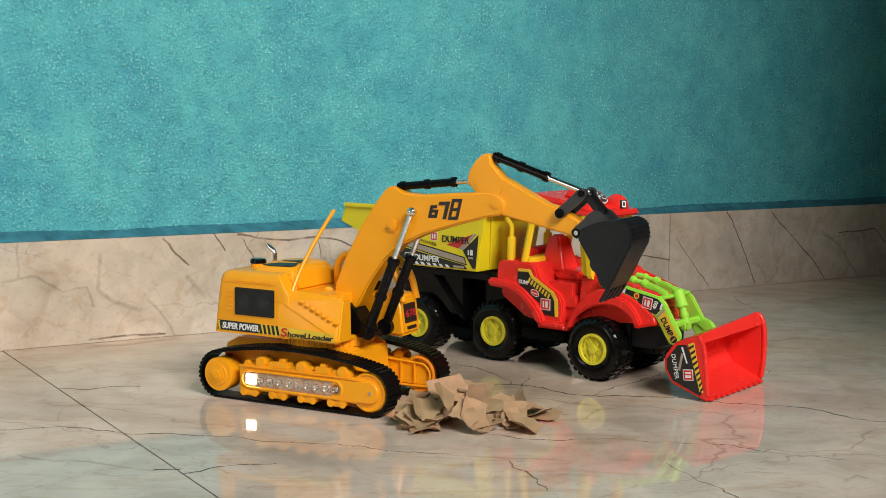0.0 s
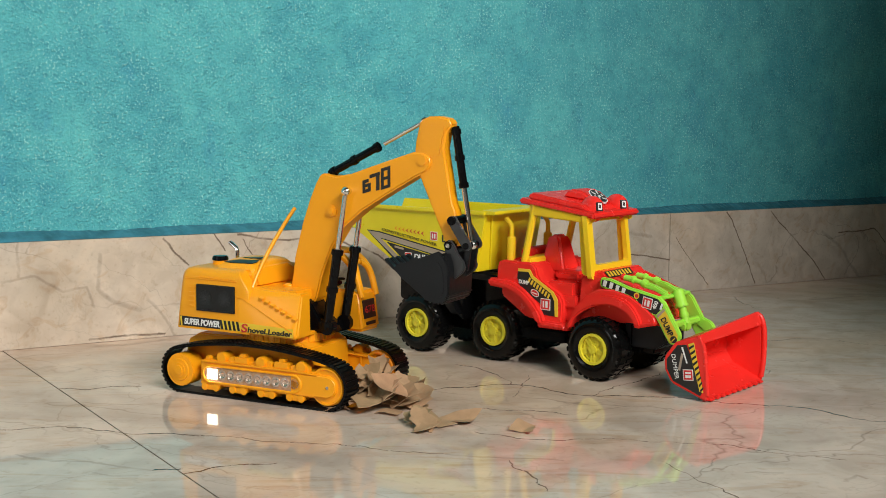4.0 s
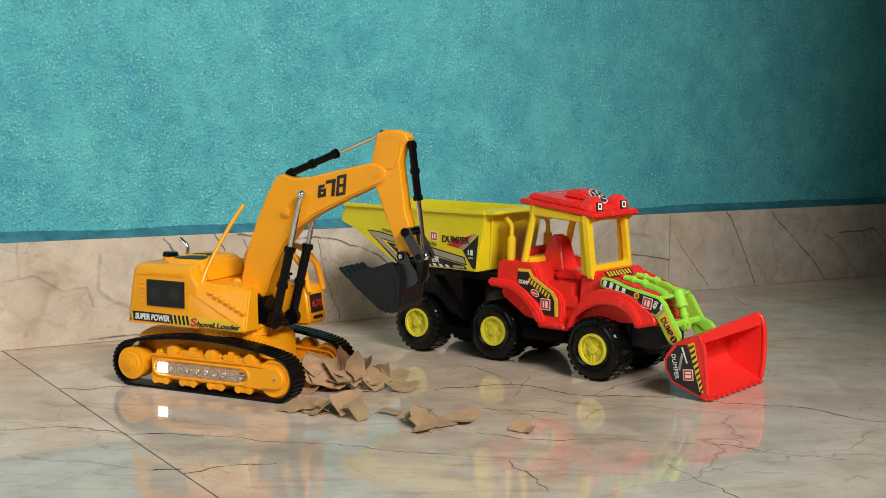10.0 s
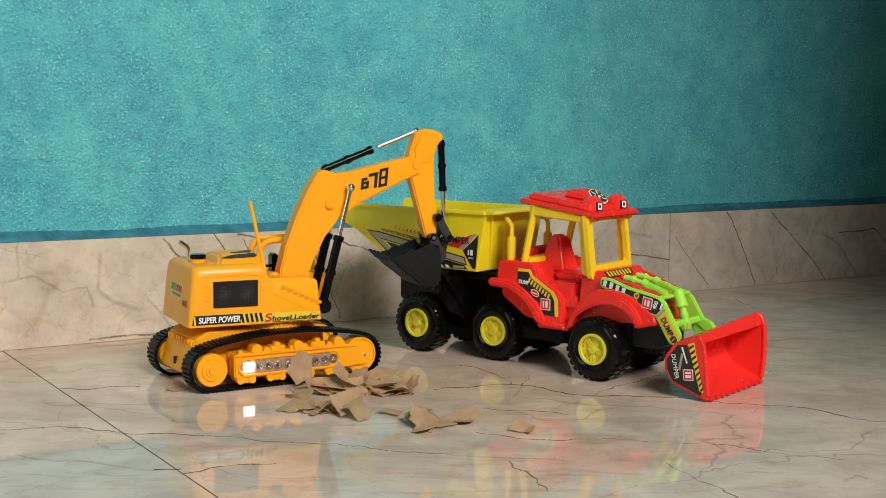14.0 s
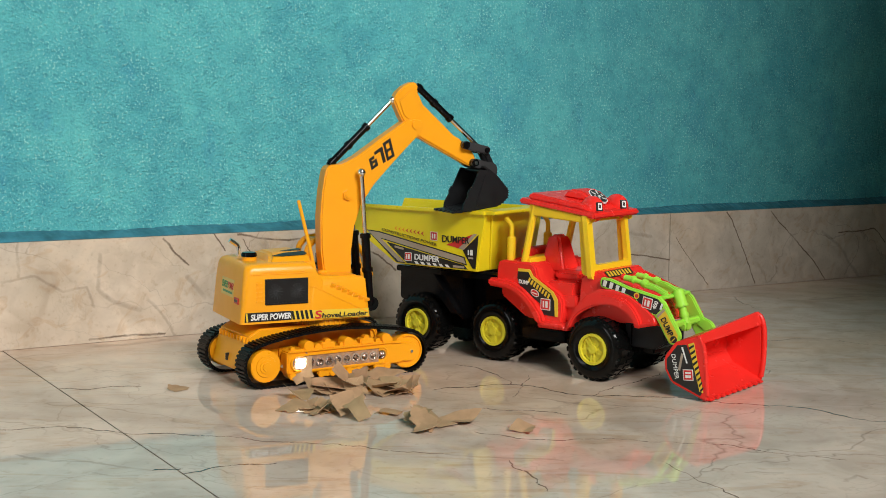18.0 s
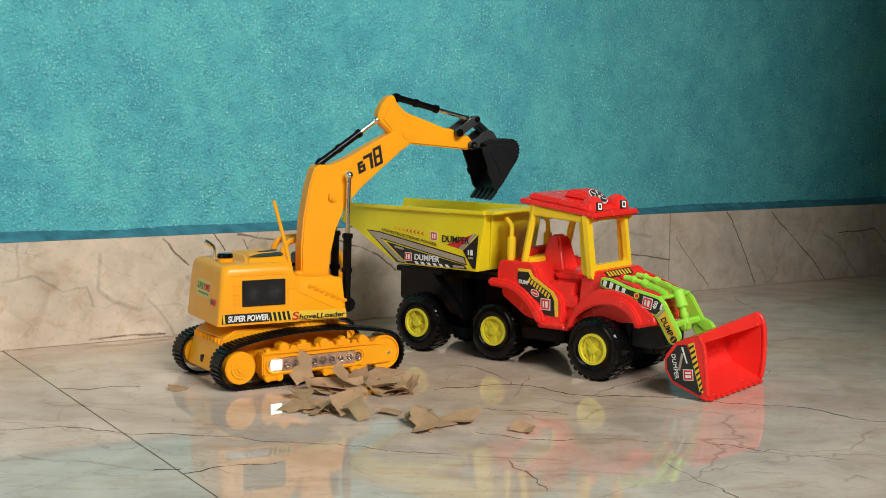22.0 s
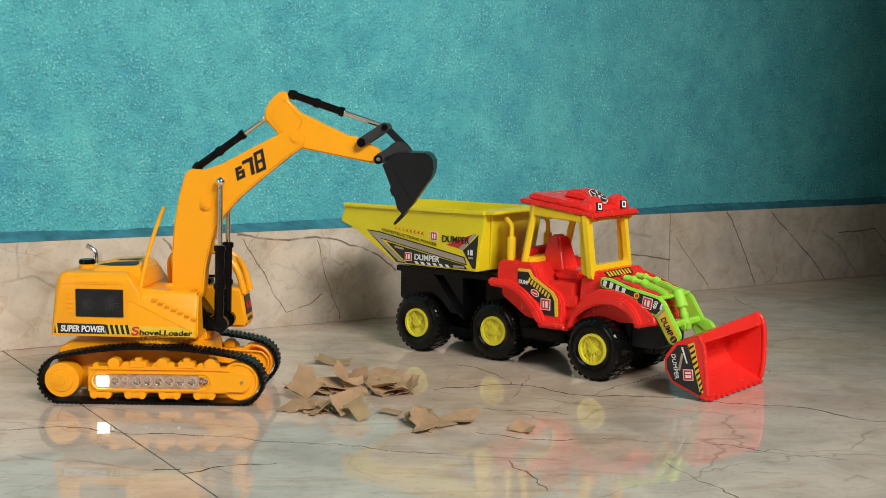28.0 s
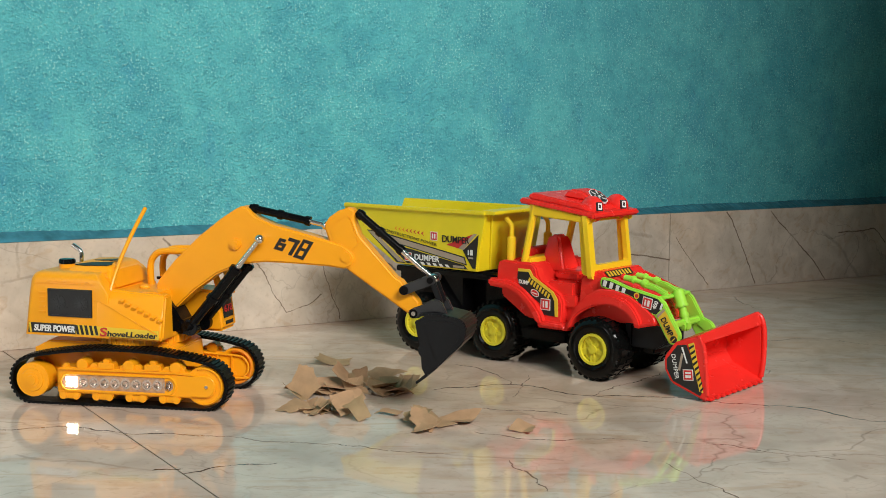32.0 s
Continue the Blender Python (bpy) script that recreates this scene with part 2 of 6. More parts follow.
SKIRT_CRACKS = [
    (0.0014, [(0.522, 0.097), (0.549, 0.093), (0.575, 0.088), (0.603, 0.092), (0.631, 0.089), (0.659, 0.08), (0.681, 0.07), (0.703, 0.052)]),
    (0.0018, [(0.301, 0.099), (0.302, 0.068)]),
    (0.0018, [(0.287, 0.064), (0.315, 0.068), (0.341, 0.052), (0.363, 0.056), (0.37, 0.037)]),
    (0.0012, [(1.189, 0.1), (1.215, 0.058), (1.243, 0.004)]),
    (0.0012, [(1.269, 0.098), (1.307, 0.065), (1.358, 0.02), (1.376, 0.0)]),
    (0.0012, [(1.4, 0.063), (1.445, 0.065), (1.468, 0.066), (1.496, 0.046)]),
    (0.0012, [(1.032, 0.052), (1.093, 0.042)]),
    (0.0008, [(1.105, 0.07), (1.122, 0.048), (1.164, 0.006)]),
    (0.0012, [(0.494, 0.099), (0.506, 0.082)]),
    (0.0007, [(0.527, 0.092), (0.544, 0.065), (0.56, 0.035), (0.575, 0.015), (0.596, 0.021), (0.612, 0.031)]),
    (0.0007, [(0.607, 0.088), (0.618, 0.052), (0.634, 0.004)]),
    (0.0012, [(0.441, 0.099), (0.464, 0.07)]),
    (0.0018, [(0.421, 0.044), (0.452, -0.0)]),
    (0.0014, [(0.367, 0.003), (0.406, 0.005), (0.44, 0.003)]),
    (0.003, [(0.377, 0.085), (0.376, 0.053), (0.39, 0.038), (0.415, 0.029)]),
    (0.003, [(1.366, 0.066), (1.407, 0.041), (1.443, -0.0)]),
    (0.003, [(0.464, 0.058), (0.482, 0.035)]),
    (0.003, [(1.009, 0.081), (1.063, 0.072)]),
]
FLOOR_STONE = marble("floor_marble", (0.715, 0.588, 0.492), (0.525, 0.423, 0.35), (0.13, 0.075, 0.05), 0.015, 3.7, 1.0, 0.6, FLOOR_VEINS, "z", 0.04, 0.016, 0.29)
SKIRT_STONE = marble("skirting_marble", (0.70, 0.62, 0.53), (0.54, 0.475, 0.395), (0.12, 0.08, 0.055), 0.16, 8.1, 1.5, 0.5, SKIRT_CRACKS, "y")
VEIN = material("dark_vein", (0.10, 0.062, 0.042), 0.06, vary=0.5, scale=90, spec=0.32)
HAIRLINE = material("pale_vein", (0.20, 0.135, 0.10), 0.06, vary=0.5, scale=90, spec=0.32)
# unseen walls and ceiling, kept dark to cut the light they bounce
DARK_WALL = material("dark_wall", (0.13, 0.12, 0.105), 0.7, vary=0.05, scale=3, bump=0.2)
GROUT = material("grout", (0.15, 0.12, 0.095), 0.9)
YELLOW = material("yellow_plastic", (0.95, 0.385, 0.007), 0.31, vary=0.03, scale=40, bump=0.04, bump_scale=500)
LEMON = material("lemon_plastic", (0.85, 0.685, 0.016), 0.30, vary=0.03, scale=40, bump=0.04, bump_scale=500)
RIM = material("rim_plastic", (0.74, 0.655, 0.04), 0.34, vary=0.05, scale=60, bump=0.04, bump_scale=500)
CABYEL = material("cab_yellow_plastic", (0.92, 0.62, 0.02), 0.30, vary=0.03, scale=40)
RED = material("red_plastic", (0.86, 0.032, 0.024), 0.24, vary=0.04, scale=40, bump=0.04, bump_scale=500)
LIME = material("lime_plastic", (0.38, 0.80, 0.07), 0.32, vary=0.04, scale=40)
BLACK = material("black_plastic", (0.004, 0.004, 0.0045), 0.12, vary=0.2, scale=60, bump=0.03, spec=0.16)
RUBBER = material("rubber", (0.004, 0.004, 0.004), 0.13, vary=0.3, scale=90, bump=0.06, spec=0.22)
TREAD = material("belt_rubber", (0.004, 0.004, 0.004), 0.34, vary=0.3, scale=90, bump=0.1, spec=0.14)
COAL = material("charcoal_plastic", (0.009, 0.0097, 0.0112), 0.36, vary=0.15, scale=50, bump=0.08, spec=0.27)
SLATE = material("slate_plastic", (0.035, 0.036, 0.038), 0.3, vary=0.15, scale=50, bump=0.05, spec=0.4)
CHROME = material("chrome", (0.82, 0.82, 0.82), 0.12, metal=1.0, vary=0.03)
ORANGE = material("orange_plastic", (0.85, 0.27, 0.012), 0.35, vary=0.05)
INK = material("black_print", (0.015, 0.014, 0.014), 0.35)
PAPER_WHITE = material("white_print", (0.80, 0.80, 0.78), 0.4)
INK_RED = material("red_print", (0.62, 0.03, 0.03), 0.35)
INK_GREY = material("grey_print", (0.40, 0.32, 0.25), 0.35)
INK_YELLOW = material("yellow_print", (0.82, 0.56, 0.04), 0.35)
CREAM = material("cream_print", (0.80, 0.56, 0.16), 0.4)
INK_OLIVE = material("olive_print", (0.20, 0.165, 0.016), 0.4)
INK_GREEN = material("green_print", (0.05, 0.28, 0.10), 0.35)
TORN = material("torn_paper_edge", (0.47, 0.33, 0.205), 0.85, vary=0.2, scale=200)
KRAFT = material("kraft_paper", (0.37, 0.235, 0.128), 0.75, vary=0.16, scale=90, bump=0.25, bump_scale=600)
_n, _l = KRAFT.node_tree.nodes, KRAFT.node_tree.links
_info, _tint, _mul = _n.new("ShaderNodeObjectInfo"), _n.new("ShaderNodeValToRGB"), _n.new("ShaderNodeMix")
_mul.data_type, _mul.blend_type = "RGBA", "MULTIPLY"
_mul.inputs["Factor"].default_value = 1.0
_tint.color_ramp.elements[0].color, _tint.color_ramp.elements[1].color = (0.86, 0.95, 0.88, 1), (1.24, 1.13, 1.16, 1)
_l.new(_info.outputs["Random"], _tint.inputs["Fac"])
_l.new(_n["Principled BSDF"].inputs["Base Color"].links[0].from_socket, _mul.inputs["A"])
_l.new(_tint.outputs["Color"], _mul.inputs["B"])
_l.new(_mul.outputs["Result"], _n["Principled BSDF"].inputs["Base Color"])
LED_ON = glowing("led_on", (1.0, 0.88, 0.72), 9.0)
LENS = clear("clear_lens", (0.95, 0.86, 0.80))
BULB = material("led_bulb", (0.66, 0.40, 0.24), 0.2, metal=0.5, vary=0.3, scale=300)
CUP = material("reflector_cup", (0.90, 0.78, 0.70), 0.14, metal=0.85, vary=0.1, scale=300)
GRILLE = material("grille_plastic", (0.010, 0.010, 0.011), 0.30, vary=0.2, scale=200)


# ---- mesh helpers (millimetres in, metres out) ----
MM = 0.001


def part(name, bm, mat, parent, label="", smooth=True):
    me = bpy.data.meshes.new(name)
    bmesh.ops.recalc_face_normals(bm, faces=bm.faces)
    bm.to_mesh(me)
    bm.free()
    me.materials.append(mat)
    if smooth:
        for p in me.polygons:
            p.use_smooth = True
        me.set_sharp_from_angle(angle=radians(32))
    ob = new(name, me)
    ob.parent = parent
    if label:
        ob["label"] = label
    return ob


def thing(name, label, category, group="", kind=""):
    return tagged(new(name), label, category, group, kind)


def bevelled(bm, w, seg=2):
    if w:
        bmesh.ops.bevel(bm, geom=[e for e in bm.edges if len(e.link_faces) == 2 and e.calc_face_angle(0) > 0.5],
                        offset=w * MM, segments=seg, affect="EDGES", clamp_overlap=True)
    return bm


def prism(poly, y0, y1, bev=0.0, bm=None, seg=2):
    """An outline in x and z, thick from y0 to y1."""
    b = bmesh.new()
    a = [b.verts.new((x * MM, y0 * MM, z * MM)) for x, z in poly]
    c = [b.verts.new((x * MM, y1 * MM, z * MM)) for x, z in poly]
    b.faces.new(a)
    b.faces.new(c[::-1])
    for i in range(len(poly)):
        j = (i + 1) % len(poly)
        b.faces.new((a[i], c[i], c[j], a[j]))
    bmesh.ops.recalc_face_normals(b, faces=b.faces)
    bevelled(b, bev, seg)
    return join(bm, b)


def join(bm, b):
    if bm is None:
        return b
    me = bpy.data.meshes.new("tmp")
    b.to_mesh(me)
    b.free()
    bm.from_mesh(me)
    bpy.data.meshes.remove(me)
    return bm


def box(x0, x1, y0, y1, z0, z1, bev=0.0, bm=None, turn=None):
    b = bmesh.new()
    bmesh.ops.create_cube(b, size=1.0)
    for v in b.verts:
        v.co = Vector(((x0 + x1) / 2 + v.co.x * (x1 - x0), (y0 + y1) / 2 + v.co.y * (y1 - y0), (z0 + z1) / 2 + v.co.z * (z1 - z0))) * MM
    bevelled(b, bev)
    if turn is not None:
        b.transform(turn)
    return join(bm, b)


def rod(p, q, r0, r1=None, seg=16, bm=None, bev=0.0):
    """A round bar from p to q."""
    b = bmesh.new()
    p, q = Vector(p) * MM, Vector(q) * MM
    bmesh.ops.create_cone(b, cap_ends=True, segments=seg, radius1=r0 * MM, radius2=(r0 if r1 is None else r1) * MM, depth=(q - p).length)
    bevelled(b, bev)
    b.transform(Matrix.Translation((p + q) / 2) @ (q - p).to_track_quat("Z", "Y").to_matrix().to_4x4())
    return join(bm, b)


def ball(p, r, bm=None, seg=12, squash=(1, 1, 1)):
    b = bmesh.new()
    bmesh.ops.create_uvsphere(b, u_segments=seg, v_segments=seg // 2 + 2, radius=r * MM)
    b.transform(Matrix.Translation(Vector(p) * MM) @ Matrix.Diagonal((*squash, 1)))
    return join(bm, b)


def tube(points, r, seg=10, bm=None, flat=1.0):
    """A bent bar along points."""
    b = bmesh.new()
    pts = [Vector(p) * MM for p in points]
    rings = []
    for i, p in enumerate(pts):
        d = (pts[min(i + 1, len(pts) - 1)] - pts[max(i - 1, 0)]).normalized()
        side = d.cross(Vector((0, 1, 0)))
        side = side.normalized() if side.length > 0.2 else d.cross(Vector((1, 0, 0))).normalized()
        up = d.cross(side)
        rings.append([b.verts.new(p + (side * math.cos(2 * math.pi * k / seg) + up * math.sin(2 * math.pi * k / seg) * flat) * r * MM) for k in range(seg)])
    for u, w in zip(rings, rings[1:]):
        for k in range(seg):
            b.faces.new((u[k], u[(k + 1) % seg], w[(k + 1) % seg], w[k]))
    b.faces.new(rings[0][::-1])
    b.faces.new(rings[-1])
    return join(bm, b)


def arc(cx, cz, r, a0, a1, n):
    return [(cx + r * math.cos(radians(a0 + (a1 - a0) * i / n)), cz + r * math.sin(radians(a0 + (a1 - a0) * i / n))) for i in range(n + 1)]


def words(text, size, mat, parent, x, z, y, width=None, slant=0.0, name="lettering", turn=0.0, deep=0.25, face=-90, thick=0.0):
    """Flat letters on a side face that looks towards -y; x, z: lower left corner."""
    cu = bpy.data.curves.new("letters", "FONT")
    cu.body, cu.size, cu.extrude, cu.shear, cu.offset = text, size * MM, deep * MM, slant, thick * MM
    ob = bpy.data.objects.new("letters", cu)
    scene.collection.objects.link(ob)
    me = bpy.data.meshes.new_from_object(ob.evaluated_get(bpy.context.evaluated_depsgraph_get()))
    scene.collection.objects.unlink(ob)
    bpy.data.objects.remove(ob)
    if width:
        xs = [v.co.x for v in me.vertices]
        k = width * MM / (max(xs) - min(xs))
        for v in me.vertices:
            v.co.x *= k
    me.materials.clear()
    me.materials.append(mat)
    me.transform(Matrix.Translation((x * MM, y * MM, z * MM)) @ pose(0, 0, 0, 0, -turn, 0) @ pose(0, 0, 0, 90, 0, 0))
    lt = new(name, me)
    lt.parent = parent
    return lt


# ---- the room ----
def slab(name, x0, x1, y0, y1, z0, z1, mat, kind="structure", bev=0.0, parent=None, label="", category=""):
    ob = part(name, box(x0 / MM, x1 / MM, y0 / MM, y1 / MM, z0 / MM, z1 / MM, bev), mat, parent)
    if parent is None:
        tagged(ob, label, category, kind=kind)
    return ob


floor = slab("floor", ROOM_X0 - 0.2, ROOM_X1 + 0.2, ROOM_Y0 - 0.2, 0.25, -0.06, -0.0012, GROUT, label="polished beige marble floor in large veined slabs", category="floor")
JOINT = 0.285
xs = [ROOM_X0 - 0.2, JOINT - 1.3, JOINT, JOINT + 1.3, JOINT + 2.6, ROOM_X1 + 0.2]
ys = [ROOM_Y0 - 0.2, -2.95, -2.0, -1.05, 0.0]
for i in range(len(xs) - 1):
    for j in range(len(ys) - 1):
        slab("floor_slab", xs[i] + 0.0006, xs[i + 1] - 0.0006, ys[j] + 0.0008, ys[j + 1] - (0.0008 if j < 3 else -0.009), -0.0116, 0.0, FLOOR_STONE, parent=floor)



def vein(chain, width, seed, mat):
    """A natural crack in the polished stone: a thin ragged dark seam that swells, thins and breaks along its way."""
    rng = random.Random(seed)
    pts = [Vector(q) for q in chain]
    for _ in range(5):
        out = [pts[0]]
        for a, b in zip(pts, pts[1:]):
            d = b - a
            out += [(a + b) / 2 + Vector((-d.y, d.x)) * rng.uniform(-0.13, 0.13), b]
        pts = out
    bm = bmesh.new()
    last, swell = None, 1.0
    for i, p in enumerate(pts):
        d = (pts[min(i + 1, len(pts) - 1)] - pts[max(i - 1, 0)]).normalized()
        swell = min(1.5, max(0.25, swell + rng.uniform(-0.3, 0.3)))
        w = width * swell * min(1.0, 0.25 + 0.12 * min(i, len(pts) - 1 - i))
        side = Vector((-d.y, d.x)) * w
        ring = [bm.verts.new((*(p + side), 0.0)), bm.verts.new((*(p - side), 0.0))]
        if last and rng.random() > 0.06:
            bm.faces.new((last[0], last[1], ring[1], ring[0]))
        last = ring
    bmesh.ops.delete(bm, geom=[v for v in bm.verts if not v.link_faces], context="VERTS")
    bmesh.ops.recalc_face_normals(bm, faces=bm.faces)
    top = bmesh.ops.extrude_face_region(bm, geom=list(bm.faces))
    bmesh.ops.translate(bm, verts=[g for g in top["geom"] if isinstance(g, bmesh.types.BMVert)], vec=(0, 0, 0.00012))
    return part("vein", bm, mat, floor, smooth=False)


for k, (w, chain) in enumerate(FLOOR_CRACKS):
    vein(chain, w * 0.55, 100 + k, VEIN)
for k, (w, chain) in enumerate(FLOOR_HAIRLINES):
    vein(chain, w * 0.5, 200 + k, HAIRLINE)

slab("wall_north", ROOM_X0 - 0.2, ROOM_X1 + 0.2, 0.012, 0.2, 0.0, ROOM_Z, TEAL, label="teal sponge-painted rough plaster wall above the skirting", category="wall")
base = bpy.data.objects.new("baseboard", None)
scene.collection.objects.link(base)
tagged(base, "pale veined marble skirting along the teal wall", "skirting", kind="structure")
jx = [ROOM_X0, JOINT - 0.83, JOINT - 0.004, JOINT + 0.81, JOINT + 1.62, JOINT + 2.43, ROOM_X1]
for a, b in zip(jx, jx[1:]):
    slab("skirting_slab", a + 0.0004, b - 0.0004, 0.0, 0.011, 0.00015, 0.10, SKIRT_STONE, parent=base, bev=0.25)
# smooth sloping mortar bead on top of the skirting
fillet = part("trim", prism([(ROOM_X0 * 1000, 100.2), (ROOM_X1 * 1000, 100.2), (ROOM_X1 * 1000, 100.3), (ROOM_X0 * 1000, 100.3)], 0, 1), FILLET, None)
bm = bmesh.new()
prof = [(0.0012, 0.1003), (0.0118, 0.1003), (0.0118, 0.1085), (0.0095, 0.1068), (0.0046, 0.1036)]
rag = random.Random(11)
waves = [(rag.uniform(8, 70), rag.uniform(0, 6.28), rag.uniform(0.0001, 0.0004)) for _ in range(7)]


def sway(x, k):
    """The hand-drawn unevenness of the bead along the wall."""
    return sum(a * math.sin(w * x + p + k) for w, p, a in waves)


runs = [ROOM_X0] + [-0.1 + 0.004 * k for k in range(510)] + [ROOM_X1]
rows = [[bm.verts.new((x, y - (max(0.0, sway(x, 2)) * 0.9 if k in (0, 4) else 0.0), z + ((sway(x, 0) * (1.0 if k == 2 else 0.6) + rag.uniform(-0.0004, 0.0004)) if 2 <= k else 0.0))) for k, (y, z) in enumerate(prof)] for x in runs]
bm.faces.new(rows[0]), bm.faces.new(rows[-1][::-1])
for ra, rb in zip(rows, rows[1:]):
    for k in range(5):
        bm.faces.new((ra[k], rb[k], rb[(k + 1) % 5], ra[(k + 1) % 5]))
bmesh.ops.recalc_face_normals(bm, faces=bm.faces)
bm.to_mesh(fillet.data)
bm.free()
tagged(fillet, "smooth teal-blue painted mortar bead along the skirting top", "trim", kind="structure")

slab("ceiling", ROOM_X0 - 0.2, ROOM_X1 + 0.2, ROOM_Y0 - 0.2, 0.2, ROOM_Z, ROOM_Z + 0.12, DARK_WALL, label="plain dark ceiling, out of view", category="ceiling")
# outer south wall with its window opening; added inner wall, its gap set to shade the right
def pierced(name, x0, x1, y0, y1, hx0, hx1, hz0, hz1, label):
    w = box(x0 / MM, hx0 / MM, y0 / MM, y1 / MM, 0, ROOM_Z / MM)
    w = box(hx1 / MM, x1 / MM, y0 / MM, y1 / MM, 0, ROOM_Z / MM, bm=w)
    w = box(hx0 / MM, hx1 / MM, y0 / MM, y1 / MM, hz1 / MM, ROOM_Z / MM, bm=w)
    if hz0 > 0:
        w = box(hx0 / MM, hx1 / MM, y0 / MM, y1 / MM, 0, hz0 / MM, bm=w)
    return tagged(part(name, w, DARK_WALL, None), label, "wall", kind="structure")


pierced("wall_south", ROOM_X0 - 0.2, ROOM_X1 + 0.2, ROOM_Y0 - 0.2, ROOM_Y0, -0.95, 1.6, 2.3, 3.9, "plain dark wall with a window opening, out of view")
pierced("wall_blocker", ROOM_X0, ROOM_X1, PART_Y - 0.12, PART_Y, GAP_X0, GAP_X1, 0.0, 2.45, "added unseen wall whose gap shades the right end of the teal wall")
slab("wall_east", ROOM_X1, ROOM_X1 + 0.2, ROOM_Y0, 0.012, 0.0, ROOM_Z, DARK_WALL, label="plain dark wall, out of view", category="wall")
wbm = box((ROOM_X0 - 0.2) / MM, ROOM_X0 / MM, ROOM_Y0 / MM, WIN_Y0 / MM, 0, ROOM_Z / MM)
wbm = box((ROOM_X0 - 0.2) / MM, ROOM_X0 / MM, WIN_Y1 / MM, 12, 0, ROOM_Z / MM, bm=wbm)
wbm = box((ROOM_X0 - 0.2) / MM, ROOM_X0 / MM, WIN_Y0 / MM, WIN_Y1 / MM, 0, WIN_Z0 / MM, bm=wbm)
wbm = box((ROOM_X0 - 0.2) / MM, ROOM_X0 / MM, WIN_Y0 / MM, WIN_Y1 / MM, WIN_Z1 / MM, ROOM_Z / MM, bm=wbm)
tagged(part("wall_west", wbm, DARK_WALL, None), "plain dark wall with a window opening, out of view", "wall", kind="structure")


# ---- toy excavator (x forward, y to its left, z up, from the ground under its middle) ----
PIVOT = Vector((19.8, 0, 75.5))
JOINT_AT = Vector((84.6, 0, 129.9))
BALL_AT = Vector((26.7, 0, 94.5))
STICK_LEN = 66.8
TRACK_R, HUB_BACK, HUB_FRONT, HUB_Z = 16.6, -70.5, 65.0, 18.6
LOOP_N = 108


def track_loop(grow):
    """The belt's run: round both wheels, sagging flat below, humped over the rollers above."""
    pts = []
    r = TRACK_R + grow
    pts += arc(HUB_FRONT, HUB_Z, r, -90, 70, 10)
    top0, top1 = (HUB_FRONT + r * math.cos(radians(70)), HUB_Z + r * math.sin(radians(70))), (HUB_BACK + r * math.cos(radians(110)), HUB_Z + r * math.sin(radians(110)))
    for i in range(1, 14):
        f = i / 14
        hump = math.sin(math.pi * f) ** 0.8 * 8.6
        pts.append((top0[0] + (top1[0] - top0[0]) * f, top0[1] + (top1[1] - top0[1]) * f + hump))
    pts += arc(HUB_BACK, HUB_Z, r, 110, 270, 10)
    for i in range(1, 10):
        pts.append((HUB_BACK + (HUB_FRONT - HUB_BACK) * i / 10, HUB_Z - r))
    return pts


def along(loop, n):
    seg = [(Vector(a), Vector(b)) for a, b in zip(loop, loop[1:] + loop[:1])]
    total = sum((b - a).length for a, b in seg)
    out, want, run = [], 0.0, 0.0
    for a, b in seg:
        while want <= run + (b - a).length - 1e-6 and len(out) < n:
            f = (want - run) / max((b - a).length, 1e-9)
            out.append((a.lerp(b, f), math.atan2((b - a).y, (b - a).x)))
            want += total / n
        run += (b - a).length
    return out


def eased(pts, n=4):
    """A softly bent run through the points."""
    out = []
    q = [Vector(v) for v in pts]
    q = [q[0] * 2 - q[1]] + q + [q[-1] * 2 - q[-2]]
    for a, b, c, d in zip(q, q[1:], q[2:], q[3:]):
        for i in range(n):
            f = i / n
            out.append(0.5 * (2 * b + (c - a) * f + (2 * a - 5 * b + 4 * c - d) * f * f + (3 * b - a - 3 * c + d) * f ** 3))
    return [tuple(v) for v in out] + [tuple(pts[-1])]


def belt_mesh(y0, y1):
    inner, outer = track_loop(0.0), track_loop(1.6)
    b = bmesh.new()
    v = [[b.verts.new((x * MM, y * MM, z * MM)) for x, z in lp] for lp, y in ((inner, y0), (outer, y0), (outer, y1), (inner, y1))]
    n = len(inner)
    for i in range(n):
        j = (i + 1) % n
        for k in range(4):
            m = (k + 1) % 4
            b.faces.new((v[k][i], v[k][j], v[m][j], v[m][i]))
    return b


